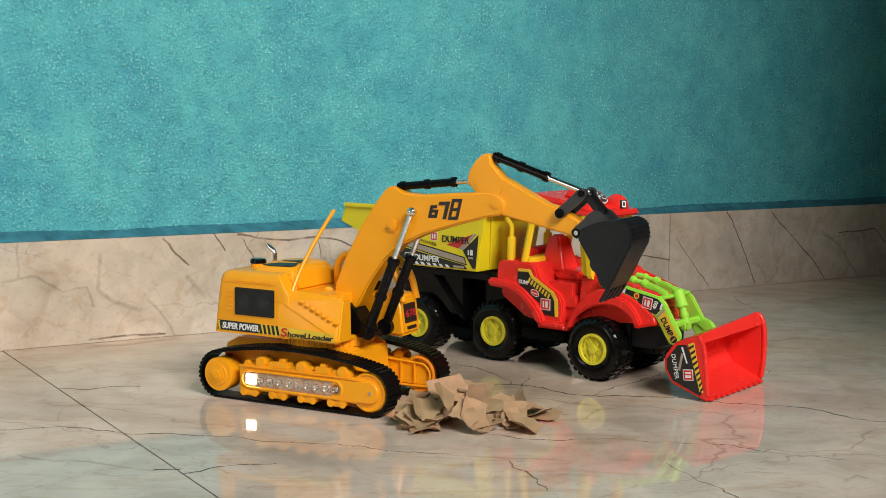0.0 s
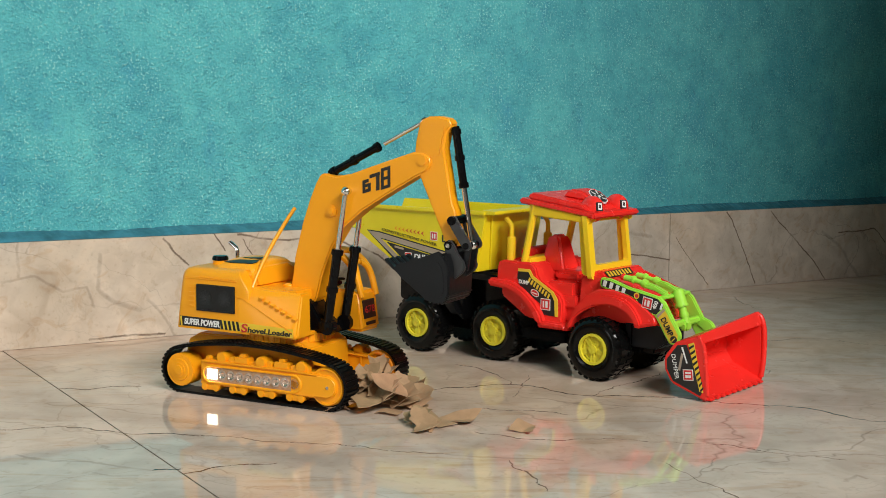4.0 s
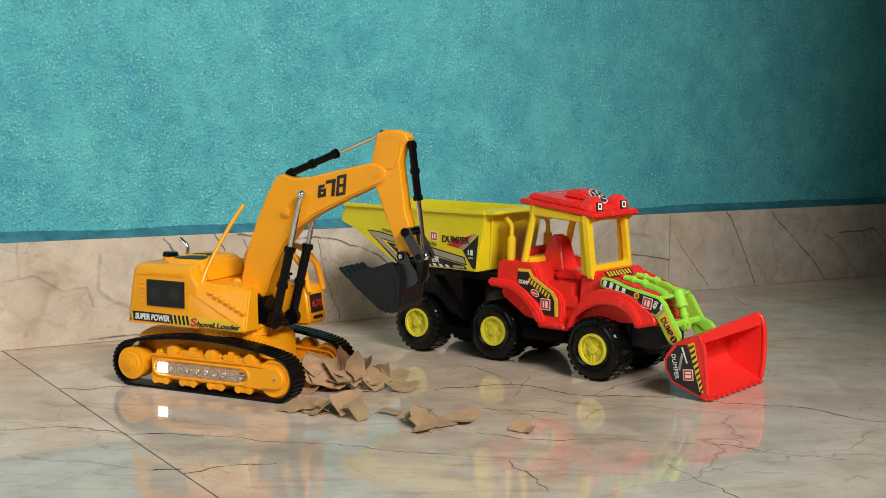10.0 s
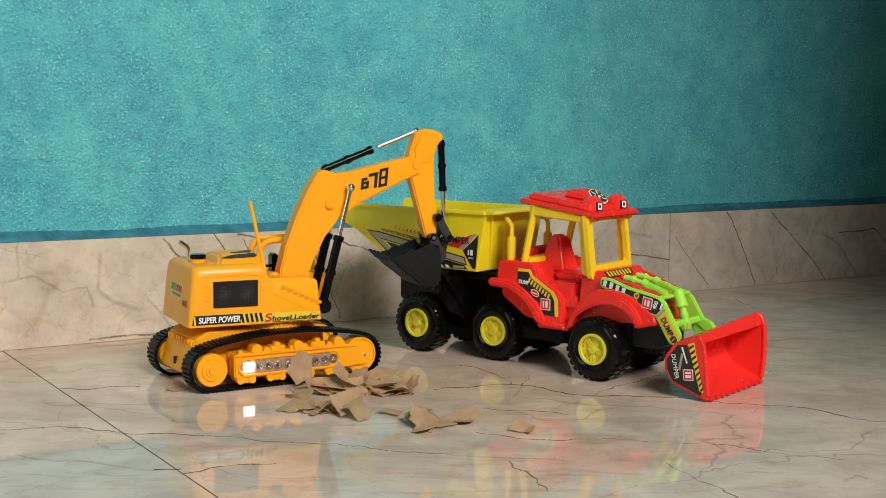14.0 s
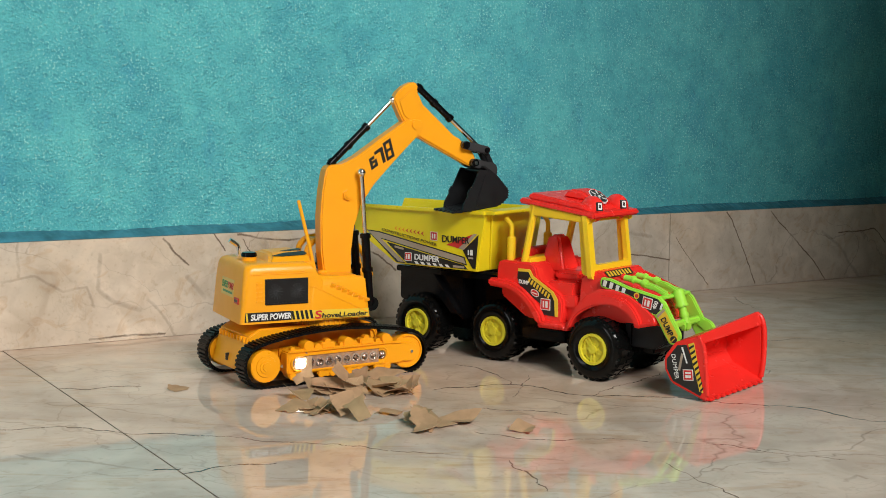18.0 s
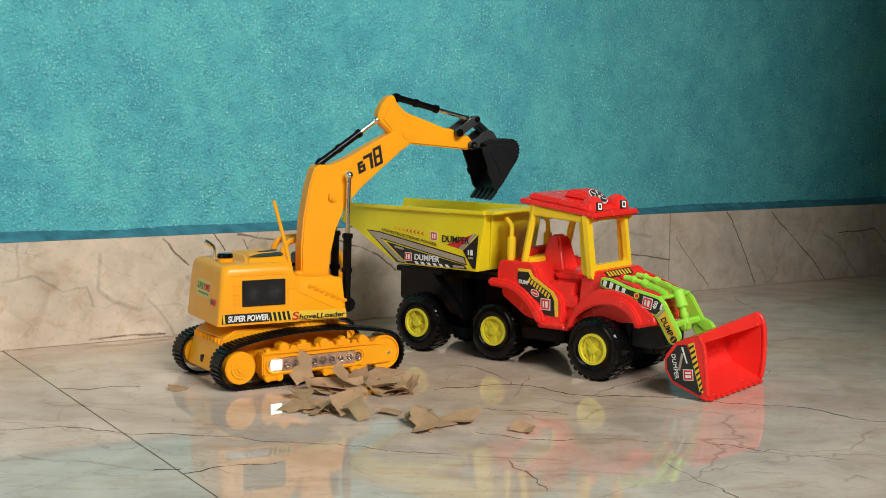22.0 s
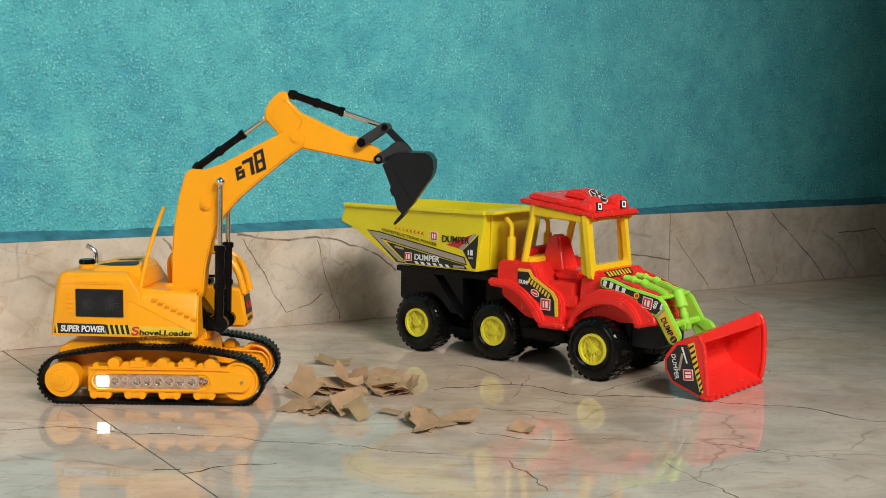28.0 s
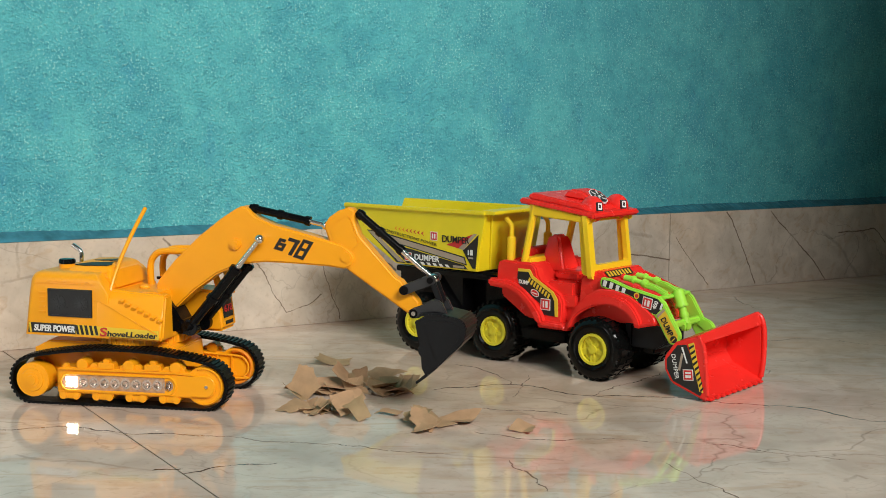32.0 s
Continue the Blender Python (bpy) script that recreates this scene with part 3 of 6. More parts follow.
def excavator():
    root = thing("toy_excavator", "orange-yellow plastic toy excavator with black crawler tracks", "toy excavator")
    # undercarriage
    bm = prism([(-84, 12), (-77, 40), (-66, 46), (30, 46), (38, 42), (40, 14), (30, 9), (-76, 9)], -29.4, 29.4, 1.2)
    under = part("undercarriage", bm, YELLOW, root)
    for k in range(9):
        part("rib", box(-79.5, -74, -24 + k * 6 - 1, -24 + k * 6 + 1, 35, 39.5, 0.3), YELLOW, under)
    part("bolt_slot", box(-84.2, -80, -1, 1, 17, 23, 0.3), INK, under)
    bm = rod((0, 0, 45), (0, 0, 51.5), 36, seg=48)
    table = part("turntable", bm, YELLOW, root)
    bm = None
    for k in range(48):
        a = 2 * math.pi * k / 48
        bm = rod((36.2 * math.cos(a), 36.2 * math.sin(a), 45.5), (36.2 * math.cos(a), 36.2 * math.sin(a), 51), 0.9, seg=6, bm=bm)
    tagged(part("ridge_ring", bm, YELLOW, table), kind="stuff")
    shoe = box(-1.15, 1.15, -9.2, 9.2, -0.2, 1.4, 0.25)
    shoe_me = bpy.data.meshes.new("track_shoe")
    bmesh.ops.recalc_face_normals(shoe, faces=shoe.faces)
    shoe.to_mesh(shoe_me)
    shoe.free()
    shoe_me.materials.append(TREAD)
    cleat = box(-0.7, 0.7, -1.1, 1.1, -0.3, 0.5)
    bmesh.ops.recalc_face_normals(cleat, faces=cleat.faces)
    cleat_me = bpy.data.meshes.new("pin_head")
    cleat.to_mesh(cleat_me)
    cleat.free()
    cleat_me.materials.append(ORANGE)
    for s in (-1, 1):
        yo, yi = s * 49.0, s * 31.0
        y0, y1 = min(yo, yi), max(yo, yi)
        belt = part("track", belt_mesh(y0, y1), TREAD, root, "black rubber crawler belt")
        count = 0
        for p, a in along(track_loop(1.4), LOOP_N):
            ob = new("track_shoe", shoe_me)
            ob.parent = belt
            ob.matrix_local = pose(p.x * MM, s * 40 * MM, p.y * MM, 0, -math.degrees(a) + 180, 0)
            count += 1
            if count % 3 == 0:
                for off in (-4.6, 4.6):
                    pin = new("link_window", cleat_me)
                    pin.parent = belt
                    pin.matrix_local = ob.matrix_local @ pose(1.75 * MM, off * MM, 0.35 * MM)
        # side frame: plate, wheels, rollers, lamp strip
        e = s * 1.0
        bm = prism([(-51, 9.5), (-51, 28), (-46, 29.5), (40, 29.5), (58, 28.5), (63, 26), (67, 18.5), (63, 11), (56, 9), (-46, 9)], yo - s * 13, yo - s * 0.5, 1.0)
        frame_ob = part("side_frame", bm, YELLOW, root)
        for hx, r in ((HUB_BACK, 13.2), (HUB_FRONT, 15.0)):
            bm = rod((hx, yo - s * 15, HUB_Z), (hx, yo + (e * 0.6 if hx < 0 else -e * 2.2), HUB_Z), r, seg=36, bev=0.6)
            hub = part("drive_wheel" if hx < 0 else "idler_wheel", bm, YELLOW, root)
            if hx < 0:
                bm = rod((hx, yo, HUB_Z), (hx, yo + e * 1.6, HUB_Z), 9.2, 8.6, seg=32)
                bm = rod((hx, yo, HUB_Z), (hx, yo + e * 2.3, HUB_Z), 6.2, 5.8, seg=28, bm=bm)
                bm = rod((hx, yo, HUB_Z), (hx, yo + e * 3.2, HUB_Z), 4.2, 3.6, seg=24, bm=bm)
                part("hub_cap", bm, YELLOW, hub)
            else:
                part("frame_tongue", prism([(34, 10.4), (34, 26.8)] + arc(hx + 1, HUB_Z, 8.6, 82, -82, 12), *sorted((yo - s * 8, yo + e * 0.5)), 0.9, seg=3), YELLOW, hub)
                part("rim_ring", tube([(x, yo - s * 2.0, z) for x, z in arc(hx, HUB_Z, 13.6, -110, 110, 18)], 1.0, seg=6), YELLOW, hub)
                part("axle_bolt", rod((hx + 2.5, yo, HUB_Z), (hx + 2.5, yo + e * 1.3, HUB_Z), 1.3, seg=12), CHROME, hub)
        for k in range(3):
            x = -36 + k * 37
            part("top_roller", rod((x + 5, yo - s * 12, 31.5), (x + 5, yo - s * 0.3, 31.5), 4.6, seg=20, bev=0.5), YELLOW, frame_ob)
            if k < 2:
                part("roller_block", box(x + 17, x + 30, min(yo - s * 10, yo - s), max(yo - s * 10, yo - s), 28, 33.5, 0.8), YELLOW, frame_ob)
                part("roller_peg", box(x + 21, x + 26, min(yo - s * 8, yo - s * 2), max(yo - s * 8, yo - s * 2), 33, 36.0, 0.6), YELLOW, frame_ob)
        for k in range(4):
            x = -41 + k * 26.5
            part("bottom_roller", prism([(x - 9, 10.5), (x + 9, 10.5), (x + 8.5, 7), (x + 6, 5), (x - 6, 5), (x - 8.5, 7)], yo - s * 12, yo, 0.7), YELLOW, frame_ob)
            for dx in (-5.2, 5.2):
                part("roller_boss", rod((x + dx, yo - s, 7.6), (x + dx, yo + e * 0.9, 7.6), 3.1, seg=16, bev=0.4), YELLOW, frame_ob)
        part("frame_lip", prism([(-50, 27.2), (-50, 28.6), (44, 28.6), (58, 27.6), (58, 26.4), (44, 27.2)], min(yo, yo + e * 0.9), max(yo, yo + e * 0.9), 0.3), YELLOW, frame_ob)
        part("frame_lip", prism([(-50, 10.2), (-50, 11.4), (56, 11.4), (56, 10.2)], min(yo, yo + e * 0.9), max(yo, yo + e * 0.9), 0.3), YELLOW, frame_ob)
        for k in range(9):
            x = -45 + k * 11.5
            part("frame_peg", rod((x, yo - s * 6, 30), (x, yo - s * 2, 30), 2.0 + (k % 3) * 0.5, seg=12), YELLOW, frame_ob)
        strip = prism(arc(-41, 18.2, 6.0, 90, 270, 8) + arc(37, 18.2, 6.0, -90, 90, 8), yo - s * 1.0, yo + e * 0.15, 0.0)
        part("light_tray", strip, BULB, frame_ob)
        for k in range(10):
            x = -38 + k * 8.4
            if k == 0:
                part("lit_led", box(-44.5, -33.5, min(yo - s * 1.2, yo + e * 1.1), max(yo - s * 1.2, yo + e * 1.1), 13.2, 23.2, 1.6), LED_ON, frame_ob, "glowing white lamp")
                continue
            part("reflector_cup", rod((x, yo - s * 1.2, 18.2), (x, yo + e * 0.5, 18.2), 3.4, 4.1, seg=20), CUP, frame_ob)
            part("led_lens", ball((x, yo + e * 0.6, 18.2), 2.6, seg=14, squash=(1, 0.7, 1)), LENS, frame_ob)
        rim_pts = arc(-41, 18.2, 6.6, 90, 270, 10) + arc(37, 18.2, 6.6, -90, 90, 10)
        part("tray_rim", tube([(x, yo + e * 0.5, z) for x, z in rim_pts + rim_pts[:1]], 0.9, seg=6), YELLOW, frame_ob)
        # ribbed plate on the inner side, behind the belt
        yp = s * 30.0
        ends = [(-50, 10.5), (HUB_FRONT + 2, 9.6), (HUB_FRONT + 7.5, 11.2), (HUB_FRONT + 11, 15.5), (HUB_FRONT + 11, 21.5), (HUB_FRONT + 7.5, 26), (HUB_FRONT + 2, 27.8), (34, 29.6), (-50, 29.6)]
        plate = part("inner_plate", prism(ends, min(yp, yp + s * 1.6), max(yp, yp + s * 1.6), 0.4), YELLOW, root)
        part("plate_rim", tube([(x, yp - s * 1.4, z) for x, z in eased(ends[:8], 3) + ends[8:] + ends[:1]], 0.9, seg=8), YELLOW, plate)
        for x in (-30, -8, 14, 32, 50, 62):
            part("rib", box(x, x + 1.3, min(yp, yp - s * 2.2), max(yp, yp - s * 2.2), 11, 28, 0.3), YELLOW, plate)
        part("plate_step", box(-48, 66, min(yp, yp - s * 0.9), max(yp, yp - s * 0.9), 11, 14.5, 0.3), YELLOW, plate)
        part("belt_flange", tube([(x, yp + s * 1.0, z) for x, z in arc(HUB_FRONT, HUB_Z, 13.4, -100, 100, 16)], 1.5, seg=8), ORANGE, plate)
        for k in range(3):
            part("frame_rib", box(46 + k * 5, 47 + k * 5, min(yo, yo + e * 0.4), max(yo, yo + e * 0.4), 12, 26), YELLOW, frame_ob)

    # upper body: engine house with sloped shoulder on its right side
    H = 41.4
    house = bmesh.new()
    rings = []
    for z, xr, xf, half, r in ((51, -80.3, -9, H, 3.2), (66, -79, -9, H, 4.2), (84, -77.3, -9, H, 5.6), (93.5, -76.2, -15.6, H - 0.3, 6.6), (96.8, -75.2, -18.2, H - 1.2, 7.0), (98.9, -73.4, -20.0, H - 2.8, 7.0), (100.0, -70.4, -22.5, H - 5.6, 7.0)):
        loop = [(cx + r * math.cos(radians(a0 + 15 * k)), cy + r * math.sin(radians(a0 + 15 * k))) for cx, cy, a0 in ((xf - r, half - r, 0), (xr + r, half - r, 90), (xr + r, -half + r, 180), (xf - r, -half + r, 270)) for k in range(7)]
        loop = [(x if x < xf - r else xf - (xf - x) * 0.12, (y if x < xf - r else (half - (half - abs(y)) * 0.12 if abs(y) > half - r else abs(y)) * (1 if y > 0 else -1))) for x, y in loop]
        rings.append([house.verts.new(Vector((x, y, z)) * MM) for x, y in loop])
    for u, w in zip(rings, rings[1:]):
        for k in range(len(u)):
            j = (k + 1) % len(u)
            house.faces.new((u[k], u[j], w[j], w[k]))
    house.faces.new(rings[0][::-1])
    house.faces.new(rings[-1])
    body = part("engine_house", house, YELLOW, root, "glossy yellow engine house with printed side stripe")
    # sloped shoulder towards the boom
    b = bmesh.new()
    for q in ((-20, -H - 0.12, 80.5), (-16, -H - 0.12, 79), (30.5, -H - 0.12, 56.2), (32.5, -H - 0.12, 51), (-20, -H - 0.12, 51), (34.2, -38.5, 51), (34.2, -37.5, 58), (33.6, -31.5, 84.2), (-16, -34, 88), (-20, -34, 88), (-20, -19, 88), (33.2, -19, 84.2), (34.2, -19, 51), (-20, -19, 51)):
        b.verts.new(Vector(q) * MM)
    bmesh.ops.convex_hull(b, input=list(b.verts))
    bmesh.ops.dissolve_limit(b, angle_limit=0.02, verts=list(b.verts), edges=list(b.edges))
    part("shoulder", bevelled(b, 1.4), YELLOW, body)
    part("deck_plate", box(-14, 27, -28, 20, 78, 86.0, 0.8), YELLOW, body)
    part("skirt_plate", box(-78, 34, -H + 1, H - 1, 50.6, 54, 0.8), YELLOW, body)
    # raised engine hatch
    b = bmesh.new()
    for s in (-1, 1):
        for q in ((-53, s * 30, 98), (-13, s * 30, 98), (-9, s * 28, 86), (-53, s * 28, 90), (-49, s * 24, 103.2), (-17, s * 24, 104), (-46, s * 13, 106), (-20, s * 13, 107.2), (-13, s * 17, 103.5)):
            b.verts.new(Vector(q) * MM)
    bmesh.ops.convex_hull(b, input=list(b.verts))
    bmesh.ops.dissolve_limit(b, angle_limit=0.02, verts=list(b.verts), edges=list(b.edges))
    hatch = part("engine_hatch", bevelled(b, 2.2, 3), YELLOW, body)
    for x0, x1, y0, y1 in ((-47, -16, -24, -16), (-36, -17, -13, -5)):
        b = bmesh.new()
        loop = [(x0, y0 + 2), (x0 + 8, y0), (x1 - 3, y0), (x1, y0 + 3), (x1 - 1, y1), (x0 + 12, y1 - 1)]

        def top(x, y):
            ridge = 106.0 + (x + 46) / 21.6
            side = 103.2 + (x + 49) / 40.0 + (y + 24) / 11.0 * 2.8
            return min(ridge, side) + 0.35
        b.faces.new([b.verts.new(Vector((x, y, top(x, y))) * MM) for x, y in loop])
        ext = bmesh.ops.extrude_face_region(b, geom=list(b.faces))
        bmesh.ops.translate(b, verts=[g for g in ext["geom"] if isinstance(g, bmesh.types.BMVert)], vec=(0, 0, 0.0004))
        part("hatch_sticker", b, INK, hatch, "curved black sticker")
    cap = part("filler_neck", rod((-62, -7, 98), (-62, -7, 103), 6.2, seg=24, bev=0.4), YELLOW, body)
    part("filler_cap", rod((-62, -7, 102.9), (-62, -7, 106.5), 6.9, 6.2, seg=24, bev=0.6), BLACK, cap)
    part("exhaust_pipe", tube([(-63.5, 18, 98), (-63.5, 18, 107.5), (-64.5, 18, 110), (-67.5, 18, 112.3), (-71, 18, 114.5)], 2.0, seg=14), CHROME, body, "bent chrome exhaust pipe")
    pts = [(-12 + 4 * (i / 8) ** 2, -35 + 56 * (i / 8) ** 1.3, 80 + 66 * i / 8) for i in range(9)]
    aerial = part("antenna", tube(pts, 1.6, seg=10), YELLOW, root, "bendy yellow antenna stick")
    # radiator panel with two fans
    y = -H - 0.1
    rad = part("radiator_panel", box(-59.5, -22.3, y - 0.9, y + 1, 66.2, 87.6, 0.3), GRILLE, body, "black radiator panel with two fans")
    for cx in (-50.5, -31.5):
        fan = part("fan", prism(arc(cx, 77, 6.4, 0, 352, 30), y - 1.15, y - 0.7, 0.2), GRILLE, rad)
        # blades and hubs in slate: the grey highlight on the fans put into colour
        for k in range(14):
            a = 2 * math.pi * k / 14
            part("fan_blade", box(1.2, 6.1, -0.3, 0.3, -0.32, 0.32, turn=Matrix.Translation((cx * MM, (y - 1.3) * MM, 77 * MM)) @ Matrix.Rotation(a, 4, "Y")), SLATE, fan)
        part("fan_hub", rod((cx, y - 0.8, 77), (cx, y - 1.9, 77), 1.5, 1.0, seg=14), SLATE, fan)
    for z0 in (66.8, 86.4):
        part("panel_bar", box(-58.8, -23.0, y - 1.3, y - 0.6, z0, z0 + 0.7), GRILLE, rad)
    for k in range(5):
        part("louvre", box(-67, -61.5, -H - 0.7, -H + 0.5, 68.5 + k * 3.7, 70 + k * 3.7, 0.3), YELLOW, body)
    for k in range(7):
        f = k / 6
        m = Matrix.Translation(Vector((0.8 + 30.5 * f, -38.6 + 0.6 * f, 79.4 - 14.1 * f)) * MM) @ Matrix.Rotation(radians(25), 4, "Y") @ Matrix.Rotation(radians(24), 4, "X")
        part("shoulder_step", prism([(-2.4, -2.6), (-1.6, 1.8), (2.3, 2.6), (2.4, 1.0), (-1.2, -2.6)], -1.8, 1.2, 0.3), YELLOW, body).matrix_local = m
    part("panel_edge", prism([(-21, 80.5), (-16, 79.6), (31.5, 56.2), (31, 55.4), (-16, 78.6), (-21, 79.6)], -H - 0.4, -H + 0.6), YELLOW, body)
    part("panel_edge", box(-71.5, -20.5, -H - 0.3, -H + 0.4, 91.2, 91.8, 0.2), YELLOW, body)
    for k in range(8):
        part("vent_slot", box(-60 + k * 4.6, -57.2 + k * 4.6, -H - 0.2, -H + 0.4, 92.6, 93.4, 0.15), YELLOW, body)
    part("roof_button", ball((4, -6, 86.5), 3.6, seg=16, squash=(1.2, 1, 0.6)), YELLOW, body)
    # printed stripe
    part("stripe_base", prism([(-76.9, 52.8), (-76.2, 60.6), (-36.6, 60.4), (-36.6, 52.9)], -H - 0.25, -H + 0.2), INK, body, "black stripe with white print")
    part("stripe_end", prism([(-36.6, 52.9), (-36.6, 60.4), (32.3, 58.8), (32.3, 51.9)], -H - 0.2, -H + 0.2), INK_YELLOW, body)
    for k in range(5):
        x0 = -35.6 + k * 4.0
        part("hazard_bar", prism([(x0, 53.0), (x0 + 2.2, 53.0), (x0 + 0.6, 60.2), (x0 - 1.6, 60.2)], -H - 0.35, -H), INK, body)
    part("hazard_bar", prism([(-75.4, 53), (-73.8, 53), (-74.6, 60.4), (-76.1, 60.4)], -H - 0.4, -H), INK_YELLOW, body)
    words("SUPER POWER", 6.6, PAPER_WHITE, body, -71.8, 54.4, -H - 0.35, 34.8, 0.12, thick=0.22)
    words("S", 9.2, INK_RED, body, -16.6, 52.8, -H - 0.35, 6.2, 0.1, thick=0.2)
    words("hoveLLoader", 5.6, INK, body, -10.2, 53.0, -H - 0.35, 41.4, 0.1, thick=0.13)
    # rear face prints
    lean = pose(-79.05 * MM, 0, 66 * MM, 0, 5.6, 0)
    rear = part("rear_sticker", box(-0.25, 0.4, -16, 18, 4, 18.5), CREAM, body, "small rear sticker with green and red lettering")
    rear.matrix_local = lean
    for txt, mat_, yy, ww in (("SUPER", INK_GREEN, 17, 16), ("POWER", INK_RED, 0, 15)):
        lt = words(txt, 8.0, mat_, body, 0, 0, 0, ww, 0.12, deep=0.12, thick=0.12)
        lt.matrix_local = lean @ pose(-0.36 * MM, yy * MM, 10.2 * MM, 0, 0, -90)
    part("small_print", box(-0.4, 0.2, -13, 13, 6.4, 8.2), INK_GREEN, rear)
    # printed red label with small print, not a light
    lamp = part("rear_label", box(-0.9, 0.6, -32, -21, 0.5, 5.5, 0.2), INK_RED, body, "small dark red rear label")
    lamp.matrix_local = lean
    part("small_print", box(-1.1, -0.6, -30.5, -22.5, 2.0, 4.0), INK, lamp)
    # cab with open roll frame on the left side
    cab = part("cab_box", prism([(-4, 52), (-4, 84), (40, 84), (57, 82.5), (61.5, 52), (58, 50.5)], 14, H, 2.2, seg=3), YELLOW, root, "open yellow operator cab")
    for yy in (17, 39):
        hoop = [(-1, yy, 80), (-2, yy, 100), (1, yy, 108), (9, yy, 112.5), (33, yy, 112.5), (44, yy, 107), (53, yy, 96), (58.5, yy, 78)]
        part("roll_bar", tube(eased(hoop), 2.7, seg=10), YELLOW, cab)
    arch = [(57.5, 17.5, 80), (53, 18.5, 97), (49, 22, 103.5), (47.5, 28, 105), (49, 34, 103.5), (53, 38, 97), (57.5, 39, 80)]
    part("front_arch", tube(eased(arch), 2.2, seg=10), YELLOW, cab)
    part("cab_roof", box(3, 34, 17, 39, 110.5, 113.5, 1.0), YELLOW, cab)
    part("control_lever", rod((2, 20, 90.5), (40, 20, 91.5), 1.2, seg=10), BLACK, cab, "black control lever")
    part("cab_seat", prism([(12, 84), (12, 100), (17, 101), (19, 90), (30, 89), (30, 84)], 22, 34, 1.2), BLACK, cab)
    lean = pose(61.6 * MM, 0, 52 * MM, 0, -8.4, 0)
    part("cab_badge", box(-1, 0.6, 17.5, 35.5, 9, 24, 0.2), INK, cab, "black badge with red number").matrix_local = lean
    lt = words("678", 8, INK_RED, cab, 0, 0, 0, 15, 0.0)
    lt.matrix_local = lean @ pose(0.8 * MM, 19 * MM, 13.5 * MM, 0, 0, 90)
    part("small_print", box(-1, 0.5, 20, 34, 3.8, 6.4), INK, cab).matrix_local = lean
    # black foot bracket between house and boom
    bm = prism([(14, 52), (14, 78), (26, 79), (33, 70), (38, 62), (47, 59), (48, 52)], -12.5, 9, 1.4)
    foot = part("boom_bracket", bm, BLACK, root, "black boom foot bracket")
    for yy in (-13, 12):
        part("cylinder_lug", prism(arc(46, 58, 6.4, 0, 330, 14), yy - 3.4, yy + 3.4, 0.4), BLACK, foot)

    # ---- arm parts, each about its own pin ----
    boom_poly = [(-14, 9), (-8, -1), (4, -4), (11, 4), (13, 26), (18, 48), (26, 66), (40, 82), (58, 97.6), (80, 115.6), (90, 122.6), (92.4, 128), (90.6, 133.4), (85, 136), (76, 134.6), (50, 121), (26, 108), (12, 103), (2, 103.6), (-2, 101.6), (-4.5, 95), (-8, 82), (-12, 60), (-14.4, 32)]
    boom = part("boom", prism(boom_poly, -7.6, 7.6, 1.3, seg=3), YELLOW, root, "bent yellow main boom with a black number")
    part("boom_boss", rod((14, -9.8, 76), (14, 9.8, 76), 4.8, seg=6, bev=0.5), YELLOW, boom)
    part("boss_stud", rod((14, -10.6, 76), (14, 10.6, 76), 2.6, seg=18, bev=0.4), YELLOW, boom)
    part("joint_boss", rod((JOINT_AT.x, -8.6, JOINT_AT.z), (JOINT_AT.x, 8.6, JOINT_AT.z), 4.4, seg=32, bev=0.6), YELLOW, boom)
    part("ram_ball", rod((BALL_AT.x, -15.5, BALL_AT.z), (BALL_AT.x, 15.5, BALL_AT.z), 2.2, seg=14), CHROME, boom)
    part("foot_pin", rod((0, -14.5, 2), (0, 14.5, 2), 3.2, seg=16), BLACK, boom)
    for s in (-1,):
        # blocky digits built from bars: left x, width, bottom, height, strokes
        for x0, w_, z0, h_, strokes in ((0, 7.4, 0, 9.5, "abcdef"), (8.2, 7.6, -1.0, 13.0, "tr"), (17.0, 8.4, -1.6, 15.5, "abcdefg")):
            bars = dict(a=(0, w_, 0, 2.4), b=(0, 2.4, 0, h_), c=(w_ - 2.4, w_, 0, h_ * 0.5), d=(0, w_, h_ * 0.42, h_ * 0.42 + 2.2), e=(0, w_ * 0.75, h_ - 2.4, h_), f=(0, 2.2, 0, h_),
                        g=(w_ - 2.4, w_, 0, h_), t=(-1.6, w_, h_ - 2.6, h_), r=(w_ * 0.58, w_ * 0.96, 0.0, h_))
            for k in strokes:
                xa, xb, za, zb = bars[k]
                sh = 0.3
                poly = [(x0 + xa + sh * (z0 + za), z0 + za), (x0 + xb + sh * (z0 + za), z0 + za), (x0 + xb + sh * (z0 + zb), z0 + zb), (x0 + xa + sh * (z0 + zb), z0 + zb)]
                cr, sr = math.cos(radians(27)), math.sin(radians(27))
                poly = [(38.6 + u * cr - v * sr, 95.0 + u * sr + v * cr) for u, v in poly]
                part("number_print", prism(poly, -7.9 - 0.03 * "abcdefgtr".index(k), -7.5), INK, boom)
    ca, sa = math.cos(radians(14.4)), math.sin(radians(14.4))

    def held(p):
        x, z = p[0] - 105.0, p[1] - 203.5
        return (x * ca - z * sa, x * sa + z * ca)
    stick_poly = [held(p) for p in [(79.4, 218), (81, 226), (85.6, 233), (92.2, 239), (97.9, 238.3), (98.7, 232.2), (107.5, 222.7), (144.9, 204.8), (150.2, 204), (168.2, 195.2), (173.3, 188.2), (171.3, 183.7), (165, 183.3), (109.7, 194.5), (100, 197), (90, 206)]]
    stick = part("stick", prism(stick_poly, -5.6, 5.6, 1.3, seg=3), YELLOW, root, "yellow dipper arm")
